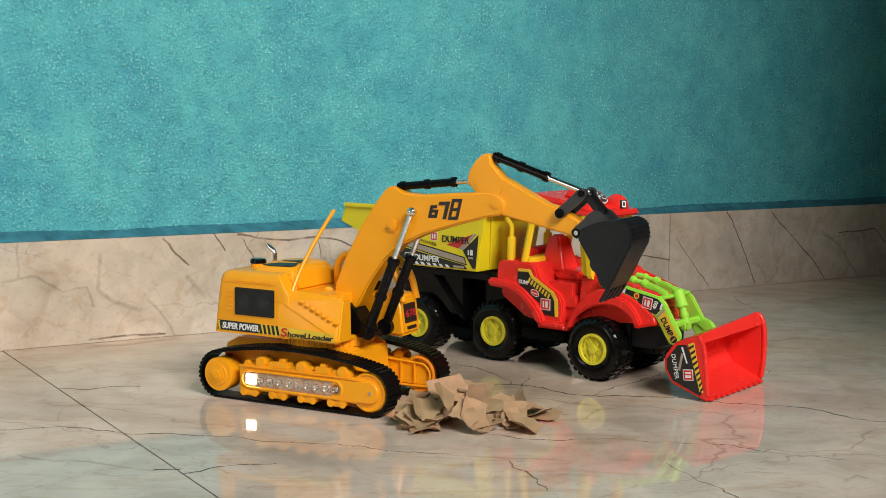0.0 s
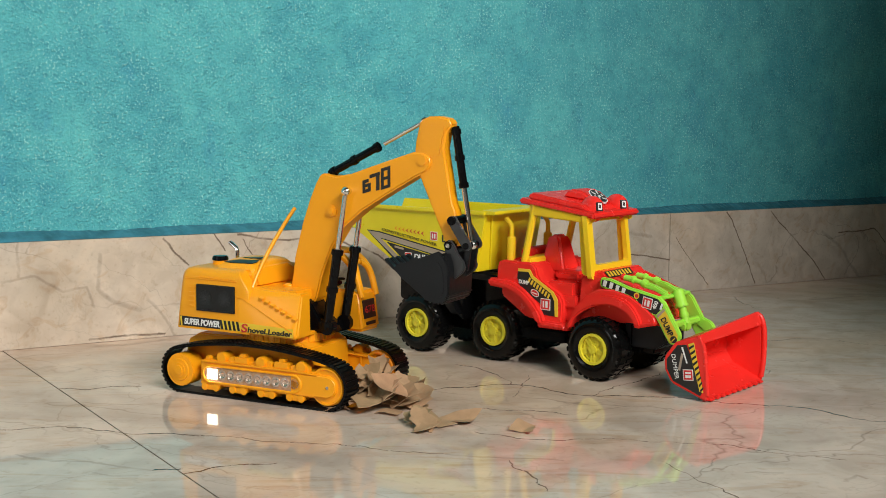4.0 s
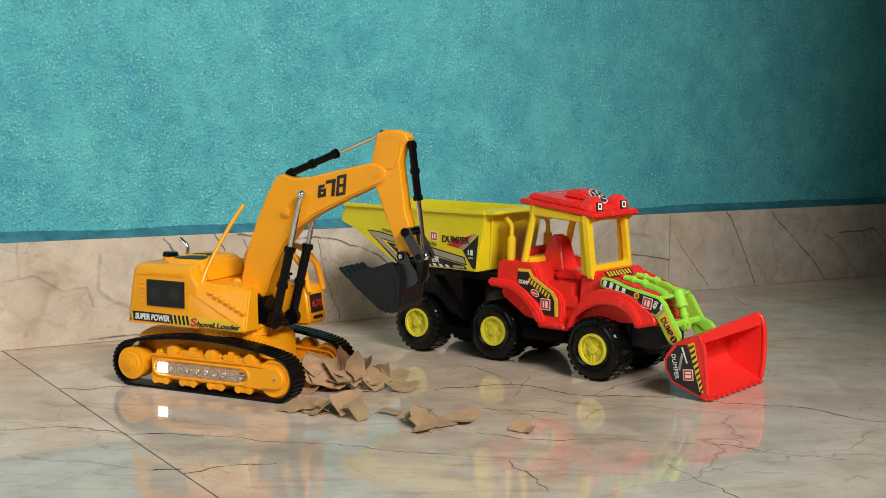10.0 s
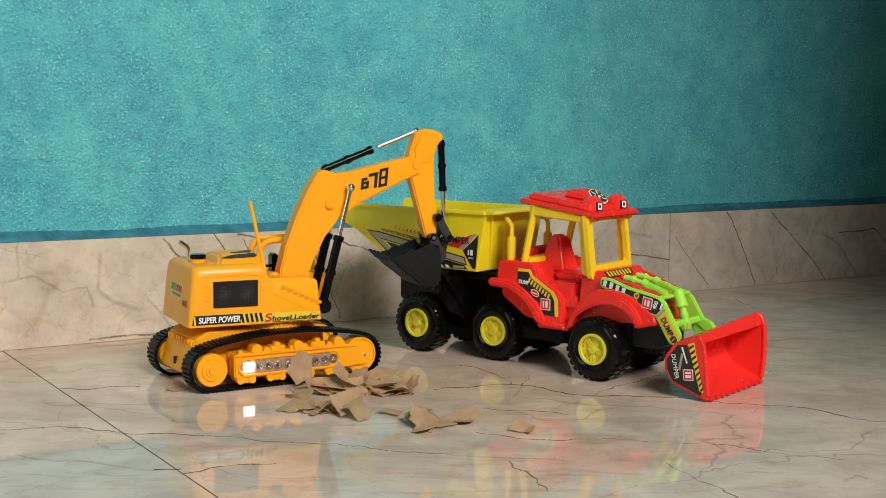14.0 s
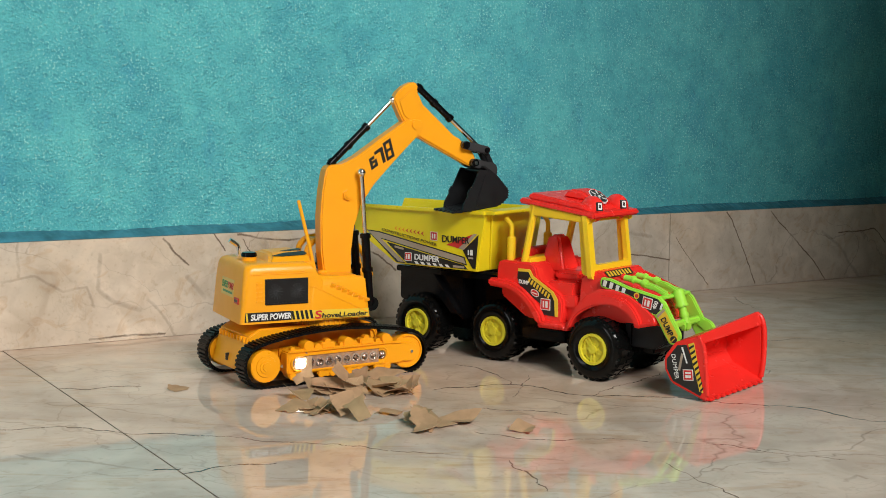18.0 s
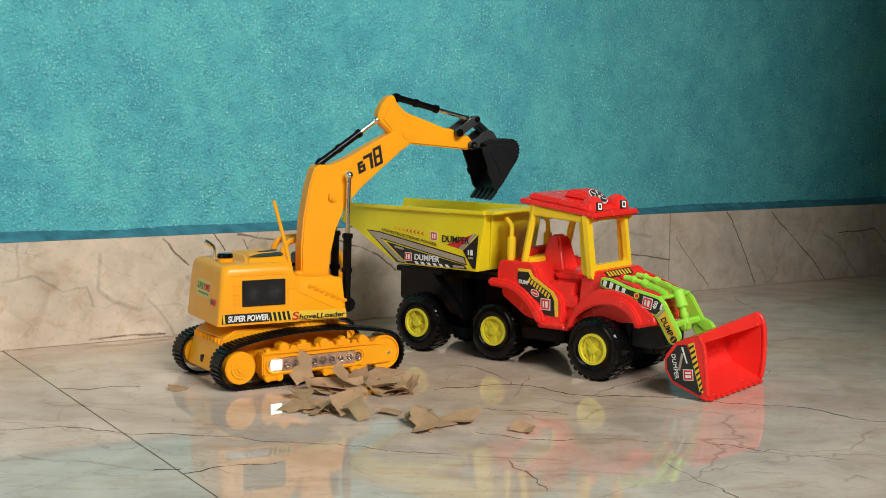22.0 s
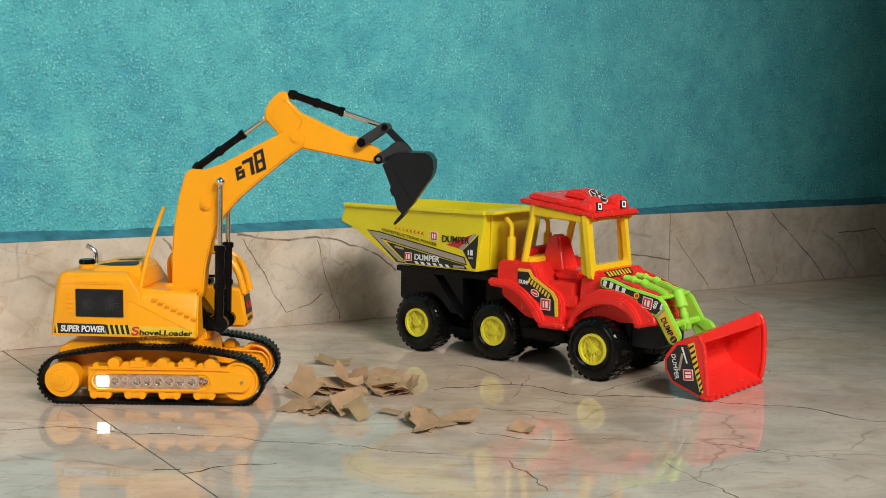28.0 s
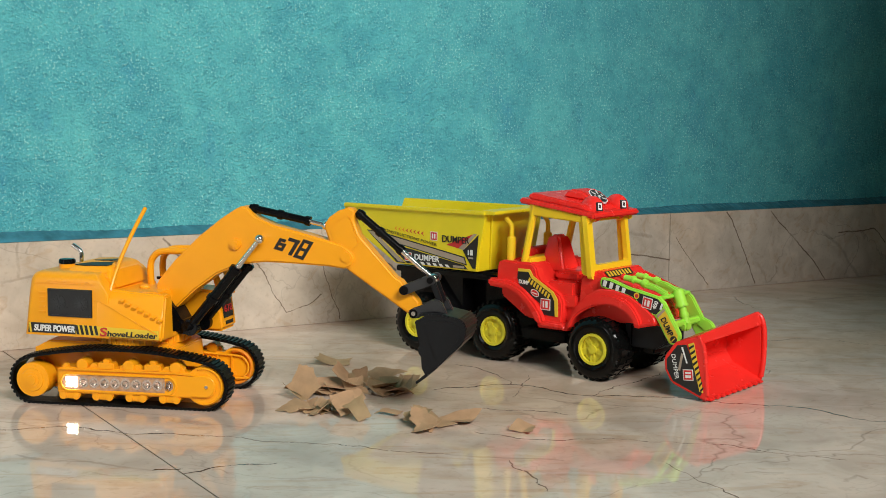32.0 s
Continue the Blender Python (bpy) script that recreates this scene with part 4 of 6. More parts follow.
    part("stick_rib", prism([held(p) for p in [(84, 219), (93, 233), (97, 231), (110, 216), (104, 204), (92, 208)]], -6.1, 6.1, 0.5), YELLOW, stick)
    part("stick_pin", rod((STICK_LEN, -12, 0), (STICK_LEN, 12, 0), 3.6, seg=18, bev=0.5), BLACK, stick)
    part("pin_cap", rod((STICK_LEN, -12.8, 0), (STICK_LEN, 12.8, 0), 1.7, seg=12), CHROME, stick)
    # bucket about its pin; x runs along the cutting side towards the teeth, z to the rounded back
    back = [(0, 6), (1, 14), (3, 22.5), (8.6, 35.6), (12, 38.4), (16.4, 39.4), (22.5, 37.2), (28, 33.2), (35.3, 21.6), (42.2, 11.3), (46.5, 2.6)]
    inner = [(44, 4), (39.5, 10.3), (32.8, 20.2), (26, 31), (17, 36), (10.5, 33.5), (5, 21.5), (3, 13.5), (2, 6)]
    bucket = part("bucket", prism(back + inner, -19.0, 19.0, 0.4), COAL, root, "charcoal-grey toothed digging bucket")
    cheek = [(4.9, 2.1), (1.5, 13.6), (3.4, 22), (9, 35.2), (12.2, 38), (16.4, 39), (22.4, 36.8), (27.6, 32.9), (34.9, 21.4), (41.8, 11.0), (46, 2.4), (40.4, 0.4), (31, 1.6), (29.6, 0.2), (24.4, 0.4), (23.6, 2.0)]
    panel = [(8, 8.6), (6.2, 14), (7, 21), (11.6, 32.6), (16.4, 35.4), (21.6, 33.4), (25.4, 30.4), (31.6, 20.4), (35.6, 13.4), (34, 11.6)]
    for s in (-1, 1):
        part("cheek_plate", prism(cheek, s * 19.0 - 1.1, s * 19.0 + 1.1, 0.5), COAL, bucket)
        part("cheek_panel", prism(panel, s * 20.2 - 0.45, s * 20.2 + 0.45, 0.35), COAL, bucket)
        ear = [(-2.4, -4.0), (-4.2, 0.6), (-5.2, 8), (-7.4, 15), (-7.2, 20), (-3.6, 23), (4.8, 25.2), (1.6, 16), (1.0, 10.5), (4.0, 3), (3.4, -3)]
        part("bucket_ear", prism(ear, s * 10 - 1.9, s * 10 + 1.9, 0.7), SLATE, bucket)
    for k in range(5):
        yy = -16.4 + k * 8.2
        part("tooth", prism([(43, 5.4), (47.2, 3.0), (51.6, -6.2), (49.8, -6.8)], yy - 2.5, yy + 2.5, 0.4), COAL, bucket)
    # fine ribs across the rounded back
    for (ax, az), (cx, cz) in zip(back[3:7], back[4:8]):
        for f in (0.0, 0.5):
            lx, lz = ax + (cx - ax) * f, az + (cz - az) * f
            part("back_rib", rod((lx, -19.6, lz), (lx, 19.6, lz), 0.5, seg=8), COAL, bucket)
    part("bucket_bar", rod((4.5, -18.5, 8), (4.5, 18.5, 8), 1.4, seg=10), COAL, bucket)
    # linkage: two rocker plates on the stick, two links to the bucket
    def bar(n, length, r, yy, mat_, w=2.2):
        b = None
        for s in (-1, 1):
            b = prism(arc(0, 0, r, 90, 270, 8) + arc(length, 0, r, -90, 90, 8), s * yy - w, s * yy + w, 0.5, bm=b)
        return part(n, b, mat_, root)
    rocker = bar("rocker_link", 21.6, 3.6, 9.0, SLATE, 1.7)
    part("link_pin", rod((21.6, -12, 0), (21.6, 12, 0), 2.4, seg=14), BLACK, rocker)
    part("link_pin", rod((0, -12, 0), (0, 12, 0), 3.4, seg=14), BLACK, rocker)
    link = bar("bucket_link", 17.4, 2.2, 5.5, COAL, 1.6)

    def ram(label, r, length, rodlen, yy, rodr):
        """A black cylinder and its bright rod, each from its own pin along x."""
        b = rod((-2, yy, 0), (length, yy, 0), r, seg=18, bev=0.3)
        for f in (0.0, 0.45, 0.93):
            b = rod((length * f, yy, 0), (length * f + 4, yy, 0), r * 1.28, seg=18, bm=b, bev=0.3)
        cyl = part("hydraulic_cylinder", b, BLACK, root, label)
        b = rod((0, yy, 0), (rodlen, yy, 0), rodr, seg=14)
        b = ball((0, yy, 0), rodr * 1.9, bm=b)
        piston = part("piston_rod", b, CHROME, root, "bright metal rod")
        return cyl, piston
    boom_l = ram("black boom cylinder", 3.7, 62, 62, 13.2, 2.0)
    boom_r = ram("black boom cylinder", 3.7, 62, 62, -13.2, 2.0)
    sram = ram("black dipper cylinder", 3.0, 47, 38, 0, 2.0)
    bram = ram("black bucket cylinder", 3.0, 43, 46, 0, 2.0)
    return dict(root=root, upper=[body, cab, foot, aerial], boom=boom, stick=stick, bucket=bucket, rocker=rocker, link=link, boom_l=boom_l, boom_r=boom_r, sram=sram, bram=bram)


EXC = excavator()


# ---- toy dumper with front loader (x forward, origin under the front axle) ----
def logo(parent, x, z, y, s, turn=0.0):
    """The maker's mark as plain shapes: red square, pale frame, two pale bars."""
    t = Matrix.Translation((x * MM, 0, z * MM)) @ Matrix.Rotation(radians(-turn), 4, "Y")
    part("maker_mark", box(-s / 2, s / 2, y - 0.3, y, -s / 2, s / 2, turn=t), PAPER_WHITE, parent)
    part("maker_mark", box(-s * 0.43, s * 0.43, y - 0.45, y - 0.1, -s * 0.43, s * 0.43, turn=t), INK_RED, parent)
    part("maker_bar", box(-s * 0.26, -s * 0.12, y - 0.6, y - 0.3, -s * 0.28, s * 0.28, turn=t), PAPER_WHITE, parent)
    part("maker_bar", box(s * 0.02, s * 0.26, y - 0.6, y - 0.3, -s * 0.28, s * 0.28, turn=t), PAPER_WHITE, parent)


LUG = bpy.data.meshes.new("tread_lug")
_lug = box(23.6, 27.3, -4.8, 5.0, -2.1, 2.1, 0.5)
_lug = box(22.0, 25.7, -6.2, -4.4, -1.7, 1.7, 0.6, bm=_lug)
_lug.to_mesh(LUG)
_lug.free()
LUG.materials.append(RUBBER)


def wheel(parent, x, yc, s):
    """One chunky wheel; s: -1 on the right side, +1 on the left."""
    R, W = 27.6, 24.0
    yo, yi = yc + s * 46.0, yc + s * (46.0 - W)
    prof = [(11, 0.5), (13.4, -0.6), (16, -2.2), (20.5, -2.8), (23.6, -1.8), (25.6, 0.0), (26.6, 3.0), (26.8, 12), (26.5, 20), (24.4, 22.4), (14, 23), (11, 23)]
    b = bmesh.new()
    n = 40
    rings = []
    for k in range(n):
        a = 2 * math.pi * k / n
        rings.append([b.verts.new(Vector((x + r * math.cos(a), yo - s * d, R + r * math.sin(a))) * MM) for r, d in prof])
    for k in range(n):
        u, w = rings[k], rings[(k + 1) % n]
        for i in range(len(prof) - 1):
            b.faces.new((u[i], u[i + 1], w[i + 1], w[i]))
    tyre = part("wheel", b, RUBBER, parent, "chunky black tyre on a yellow rim")
    for k in range(27):
        for side, off in ((0.3, 0), (12.0, 0.5)):
            lug = new("tread_lug", LUG)
            lug.parent = tyre
            lug.matrix_local = Matrix.Translation(Vector((x, yo - s * (side + 4.6), R)) * MM) @ Matrix.Rotation(radians(-360 * (k + off) / 27), 4, "Y")
    rim_y0 = yo + s * 1.2
    b = None
    b = prism([(x + px, R + pz) for px, pz in arc(0, 0, 12.6, 0, 350, 36)], min(rim_y0 - s * 1.7, rim_y0 - s * 6), max(rim_y0 - s * 1.7, rim_y0 - s * 6), 0.3)
    rim = part("rim", b, RIM, tyre, "yellow plastic rim with spokes")
    b = bmesh.new()
    for r0, r1, h, low in ((11.2, 13.4, 1.4, -4.0), (0.4, 3.8, 1.0, -3.2), (8.6, 9.6, -0.9, -3.2)):
        n2 = 32
        q = [[b.verts.new(Vector((x + r * math.cos(2 * math.pi * k / n2), rim_y0 + s * dy, R + r * math.sin(2 * math.pi * k / n2))) * MM) for k in range(n2)] for r, dy in ((r0, low), (r0, h), (r1, h), (r1, low))]
        for k in range(n2):
            for i in range(3):
                b.faces.new((q[i][k], q[i + 1][k], q[i + 1][(k + 1) % n2], q[i][(k + 1) % n2]))
    part("rim_ring", b, RIM, rim)
    for k in range(10):
        m = Matrix.Translation(Vector((x, 0, R)) * MM) @ Matrix.Rotation(radians(72 * (k // 2) + 17 * (k % 2) + 10), 4, "Y")
        part("spoke", box(3, 11.6, min(rim_y0 - s * 3.4, rim_y0 - s * 0.4), max(rim_y0 - s * 3.4, rim_y0 - s * 0.4), -1.5, 1.5, 0.4, turn=m), RIM, rim)
    return tyre


def dumper():
    root = thing("toy_dumper_truck", "red and yellow plastic toy dumper truck with green loader arms", "toy truck")
    for x, yc in ((-197.5, 6), (-117, 17), (-1, 0)):
        for s in (-1, 1):
            wheel(root, x, yc, s)
        part("axle", rod((x, yc - 44, 27.6), (x, yc + 44, 27.6), 3.0, seg=12), BLACK, root)
    # black chassis
    bm = prism([(-226, 48), (-226, 77), (-222, 80), (-150, 80), (-150, 34), (-176, 50), (-220, 46)], -32, 36, 1.0)
    bm = prism([(-151, 34), (-151, 80), (-106, 80), (-104, 40)], -14, 36, 1.0, bm=bm)
    ch = part("chassis", bm, BLACK, root, "black plastic chassis")
    part("axle_box", prism([(-182, 22), (-184, 54), (-128, 54), (-130, 22)], -12, 31, 1.0), BLACK, ch)
    part("chassis_flange", box(-227, -105, -37, 41, 74, 79.5, 0.8), BLACK, ch)
    part("gusset", prism([(-196, 75), (-180, 75), (-150, 40), (-160, 40)], -38, -31, 0.6), BLACK, ch)
    part("frame_rail", box(-130, 46, -26, 26, 26, 48, 1.0), BLACK, ch)
    part("front_box", prism([(20, 31), (20, 52), (56, 52), (58, 36), (50, 31)], -30, -6, 1.0), COAL, ch)
    part("box_groove", box(26, 27, -30.5, -29.6, 33, 50), BLACK, ch)
    # tipping bed
    Y = 45.0
    bed = part("dump_bed", prism([(-285, 134.5), (-291.5, 118), (-273, 111.5), (-221, 82), (-126, 82), (-116, 134.5)], -Y, -Y + 2.6, 0.8), LEMON, root, "lemon-yellow tipping bed with printed sides")
    part("bed_side", prism([(-285, 134.5), (-291.5, 118), (-273, 111.5), (-221, 82), (-126, 82), (-116, 134.5)], Y - 2.6, Y, 0.8), LEMON, bed)
    part("bed_floor", box(-222, -126, -Y + 1, Y - 1, 82, 85, 0.5), LEMON, bed)
    part("bed_tail", prism([(-291, 118), (-290, 121), (-273, 114.8), (-220, 85), (-221, 82), (-273, 111.5)], -Y + 1, Y - 1, 0.4), LEMON, bed)
    part("bed_front", prism([(-128.5, 82.5), (-125.5, 82), (-115.5, 134.5), (-119, 134.5)], -Y + 1, Y - 1, 0.4), LEMON, bed)
    part("bed_rim", prism([(-121, 133), (-121, 138), (-106, 137.5), (-106, 134.5)], -Y - 1.2, Y + 1.2, 0.6), LEMON, bed)
    for s in (-1, 1):
        part("bed_rail", prism([(-286, 132), (-285, 136), (-116, 137), (-116, 133.2)], s * Y - 2.4, s * Y + 2.4, 0.8), LEMON, bed)
        part("front_crease", tube([(-124.5, s * 26, 83), (-114.5, s * 38, 134)], 1.0, seg=6), LEMON, bed)
    # prints on the visible side of the bed
    y = -Y - 0.05
    for poly, mat_, d in (
        ([(-257.5, 111.6), (-241.5, 111.0), (-139.5, 94.6), (-136.5, 87.0), (-239.5, 104.0), (-208.5, 83.2), (-219.5, 83.2)], INK, 0.1),
        ([(-255.5, 110.6), (-241.9, 109.9), (-140.7, 93.6), (-137.8, 88.2), (-239.9, 104.9), (-210.5, 84.1), (-217.2, 84.1)], INK_GREY, 0.22),
        ([(-232.1, 101.6), (-139.5, 87.0), (-135.8, 83.4), (-207.1, 83.4)], INK, 0.22),
        ([(-129.0, 116.2), (-160.4, 104.1), (-146.2, 101.8)], INK_RED, 0.2),
        ([(-125.8, 116.0), (-129.2, 116.2), (-146.4, 101.8), (-140.8, 100.6)], INK_GREY, 0.24),
        ([(-123.9, 115.4), (-126.9, 84.6), (-130.2, 84.8), (-141.3, 100.1)], INK, 0.28)):
        part("bed_print", prism(poly, y - d, y), mat_, bed)
    for k in range(8):
        x0 = -222.5 + k * 4.6
        part("chevron", prism([(x0, 115.2 - k * 0.38), (x0 + 3.4, 117.4 - k * 0.38), (x0 + 1.8, 115.2 - k * 0.38), (x0 + 3.4, 113.0 - k * 0.38)], y - 0.2, y), INK_RED if k > 2 else ORANGE, bed)
    for k in range(6):
        x0 = -198 + k * 7.2
        part("hazard_bar", prism([(x0, 85.9), (x0 + 3.8, 85.9), (x0 + 6.0, 83.5), (x0 + 2.2, 83.5)], y - 0.42, y), PAPER_WHITE, bed)
    logo(bed, -175, 111.0, y, 8.0)
    logo(bed, -205.3, 89.6, y - 0.2, 8.0)
    words("DUMPER", 8.6, INK, bed, -165.5, 106.6, y - 0.36, 31, 0.0, thick=0.1)
    words("DUMPER", 7.4, PAPER_WHITE, bed, -198, 87.6, y - 0.42, 29.5, 0.0, turn=-0.5, thick=0.16)
    words("CONSTRUCTIONS POWER", 3.8, INK_OLIVE, bed, -238.5, 112.0, y - 0.3, 67.5, 0.0, turn=-8.6)
    part("maker_bar", box(-135.6, -134.2, y - 0.5, y, 96.6, 101.4), PAPER_WHITE, bed)
    part("maker_bar", box(-133.0, -130.0, y - 0.5, y, 96.6, 101.4), PAPER_WHITE, bed)
    part("small_print", box(-134.8, -129.6, y - 0.5, y, 93.2, 94.8), INK_GREY, bed)
    part("small_print", box(-152, -139.5, y - 0.5, y, 84.0, 86.0), INK_GREY, bed)
    part("small_print", box(-222, -211, y - 0.5, y, 96.2, 98.0, turn=Matrix.Translation((-216.5 * MM, 0, 97 * MM)) @ Matrix.Rotation(radians(8), 4, "Y") @ Matrix.Translation((216.5 * MM, 0, -97 * MM))), INK_GREY, bed)

    # red tractor body
    bm = prism([(-108, 62), (-106, 92), (-102, 95), (-74, 95), (-68, 90), (-58, 74), (-46, 64), (-32, 62), (-26, 66), (-20, 86), (-14, 90), (0, 88), (14, 82), (46, 72), (53, 66), (55, 54), (-40, 44), (-80, 44)], -32, 32, 2.0, seg=3)
    body = part("tractor_body", bm, RED, root, "glossy red tractor body with curved mudguards")
    for s in (-1, 1):
        y0, y1 = sorted((s * 46.0, s * 20.0))
        wing = eased([(-113, 78.2), (-104, 77.6), (-90, 76.2), (-76, 70.6), (-63, 59.6), (-56, 50.5), (-54, 43.2)], 3)
        under = eased([(-61.6, 43.2), (-64.4, 48.6), (-71, 57.2), (-81.5, 65.6), (-93, 69.6), (-104, 70.6), (-113, 71.2)], 3)
        part("mudguard", prism(wing + under, y0, y1, 2.6, seg=4), RED, body)
        brow = eased([(-30.6, 41.6), (-27.4, 49.6), (-22.4, 57.6), (-12.6, 66.8), (0, 72.6), (14, 74.4), (26, 72), (35, 66), (41, 57), (42.6, 51.6)], 3)
        under = eased([(36.4, 51.2), (32.6, 57.6), (23.6, 63.6), (11.7, 65.8), (-1.8, 63.8), (-13.6, 58.2), (-21.6, 51.6), (-26.6, 41.6)], 3)
        part("mudguard", prism(brow + under, *sorted((s * 45.0, s * 22.0)), 2.4, seg=4), RED, body)
        flank = [(-64, 42), (-41, 40.6), (-37.4, 42), (-36.8, 62), (-40, 68.6), (-50, 74), (-60, 79.6), (-63.4, 84), (-65.6, 91), (-70, 94.4), (-104, 94.4), (-107, 90), (-107.6, 74)] + arc(-111, 24, 48.5, 82, 24, 10)
        part("mudguard_panel", prism(flank, *sorted((s * 39.6, s * 28.0)), 2.2, seg=4), RED, body)
        part("side_skirt", prism([(-60, 40), (-58, 45.6), (-34, 45), (-31, 39.4)], *sorted((s * 43.5, s * 30.0)), 1.6, seg=3), RED, body)
        side = under[::-1] + [(37, 50), (55, 53), (53, 60), (44, 67), (30, 75), (14, 79), (0, 78.5), (-12, 73), (-24, 60), (-31, 47), (-38, 42), (-38, 39.6)]
        part("mudguard_panel", prism(side, *sorted((s * 41.0, s * 28.0)), 2.2, seg=3), RED, body)
        part("bonnet_side", prism([(-26, 50), (-22, 86), (-14, 90), (2, 88), (22, 81), (44, 73), (54, 66), (55, 52)], *sorted((s * 34.0, s * 28.0)), 1.4), RED, body)
    for s in (-1, 1):
        part("mudguard_flap", prism([(34, 50), (36, 54), (54, 56.6), (56, 54), (38, 49)], *sorted((s * 43.0, s * 20.0)), 1.2), RED, body)
    part("step_plate", box(-62, -30, -41, 41, 38.6, 43, 1.0), RED, body)
    part("side_tray", box(-80, -34, -38, 38, 27, 37, 1.0), BLACK, body)
    b = bmesh.new()
    for x0, x1, half, z in ((-79, -53, 12.5, 84), (-77.5, -57, 11.5, 98), (-75, -61.5, 9, 113), (-72.5, -64.5, 7.5, 117)):
        for x in (x0, x1):
            for yy in (-half, half):
                b.verts.new(Vector((x, yy + 0.5, z)) * MM)
    bmesh.ops.convex_hull(b, input=list(b.verts))
    bmesh.ops.dissolve_limit(b, angle_limit=0.02, verts=list(b.verts), edges=list(b.edges))
    part("seat", bevelled(b, 2.2, 3), RED, body, "red moulded seat back")
    part("seat_cushion", box(-60, -33, -19, 20, 78, 88, 3.0), RED, body)
    part("cockpit_step", box(-56, -30, -34, -10, 68, 79.5, 1.2), RED, body)
    part("cockpit_step", box(-50, -26, -35.5, -10, 58, 69, 1.2), RED, body)
    part("dashboard", prism([(-20, 84), (-16, 92), (-2, 92), (4, 86)], -32, 32, 1.2), RED, body)
    # hazard strip under the windscreen
    slope = Matrix.Translation((1.4 * MM, 0, 89.6 * MM)) @ Matrix.Rotation(radians(45), 4, "Y")
    part("cowl_strip", box(-3.4, 3.4, -31, 10, -0.2, 0.4, turn=slope), INK, body, "black and yellow hazard strip")
    for k in range(8):
        part("hazard_bar", box(-2.6, 2.6, -30 + k * 4.9, -27.6 + k * 4.9, 0.2, 0.7, turn=slope), INK_YELLOW, body)
    # side sticker on the rear mudguard
    ym = -39.75
    part("side_sticker", prism([(-84, 86), (-72.6, 86.4), (-69.6, 81.2), (-49, 69.6), (-45.4, 63), (-44.8, 49.8), (-57, 50.2), (-59.6, 59.2), (-71, 66.6), (-81.6, 73), (-84.4, 80)], ym - 0.25, ym + 0.2), INK, body, "black and yellow side sticker")
    part("sticker_edge", prism([(-84, 86), (-83.6, 88.6), (-71.4, 88.8), (-67.4, 83), (-46.4, 71.4), (-41.8, 64.6), (-41.2, 49.8), (-44.4, 49.8), (-45.2, 63), (-48.8, 69.4), (-69.6, 81), (-72.8, 86.2)], ym - 0.3, ym + 0.2), INK_YELLOW, body)
    for k in range(8):
        u, v = -71.6 + k * 2.95, 81.6 - k * 1.72
        part("hazard_bar", prism([(u, v), (u + 1.7, v - 0.95), (u - 0.4, v - 5.0), (u - 2.1, v - 4.05)], ym - 0.4, ym), INK_YELLOW, body)
    words("DUMP", 5.0, PAPER_WHITE, body, -83, 75.6, ym - 0.35, 10.5, turn=-4, thick=0.1)
    part("sticker_badge", prism([(-65.5 + 4.4 * math.cos(radians(18 * k)), 68.4 + 3.1 * math.sin(radians(18 * k)) - 1.2 * math.cos(radians(18 * k))) for k in range(20)], ym - 0.42, ym), PAPER_WHITE, body)
    part("sticker_badge", prism([(-65.5 + 3.7 * math.cos(radians(18 * k)), 68.4 + 2.4 * math.sin(radians(18 * k)) - 1.0 * math.cos(radians(18 * k))) for k in range(20)], ym - 0.5, ym), INK_RED, body)
    part("small_print", prism([(-68.2, 69.4), (-62.8, 67.9), (-62.8, 66.9), (-68.2, 68.4)], ym - 0.6, ym), PAPER_WHITE, body)
    logo(body, -54.2, 59.6, ym - 0.2, 10.0)

    # cab frame and roof
    cabf = part("cab_frame", tube([(-82, -33, 94), (-71, -34, 145)], 3.2, seg=8), CABYEL, root, "yellow open cab frame")
    part("cab_post", tube([(-82, 33, 94), (-71, 34, 145)], 3.2, seg=8), CABYEL, cabf)
    for s in (-1, 1):
        part("cab_post", prism([(-22, 88), (-12, 86), (-19, 140), (-27, 141)], s * 31 - 3.5, s * 31 + 3.5, 1.2), CABYEL, cabf)
        part("cab_rail", prism([(-76, 136), (-76, 148), (-14, 140), (-14, 132)], s * 34 - 2.5, s * 34 + 2.5, 1.0), CABYEL, cabf)
    # windscreen surround: one moulded ring with rounded corners, leaning back
    def rounded(y0, y1, z0, z1, r):
        pts = []
        for cy, cz, a0 in ((y1 - r, z1 - r, 0), (y0 + r, z1 - r, 90), (y0 + r, z0 + r, 180), (y1 - r, z0 + r, 270)):
            pts += [(cy + r * math.cos(radians(a0 + d)), cz + r * math.sin(radians(a0 + d))) for d in (0, 22.5, 45, 67.5, 90)]
        return pts
    b = bmesh.new()
    loops = []
    for thick in (0.0, -4.5):
        for y0, y1, z0, z1, r in ((-37.5, 30.5, 85, 141, 2.5), (-29, 25.0, 96.5, 133.5, 2.6)):
            loops.append([b.verts.new(Vector((-9.5 + thick - (z - 86) * 0.13, y, z)) * MM) for y, z in rounded(y0, y1, z0, z1, r)])
    front, front_in, rear, rear_in = loops
    for k in range(20):
        j = (k + 1) % 20
        b.faces.new((front[k], front[j], front_in[j], front_in[k]))
        b.faces.new((rear[j], rear[k], rear_in[k], rear_in[j]))
        b.faces.new((front[j], front[k], rear[k], rear[j]))
        b.faces.new((front_in[k], front_in[j], rear_in[j], rear_in[k]))
    part("windscreen_frame", bevelled(b, 0.9, 2), CABYEL, cabf)
    part("cab_sill", prism([(-84, 92), (-84, 98), (-74, 98), (-74, 92)], -34, 34, 1.0), CABYEL, cabf)
    tilt = Matrix.Translation((-46 * MM, 0, 143.5 * MM)) @ Matrix.Rotation(radians(7.2), 4, "Y")
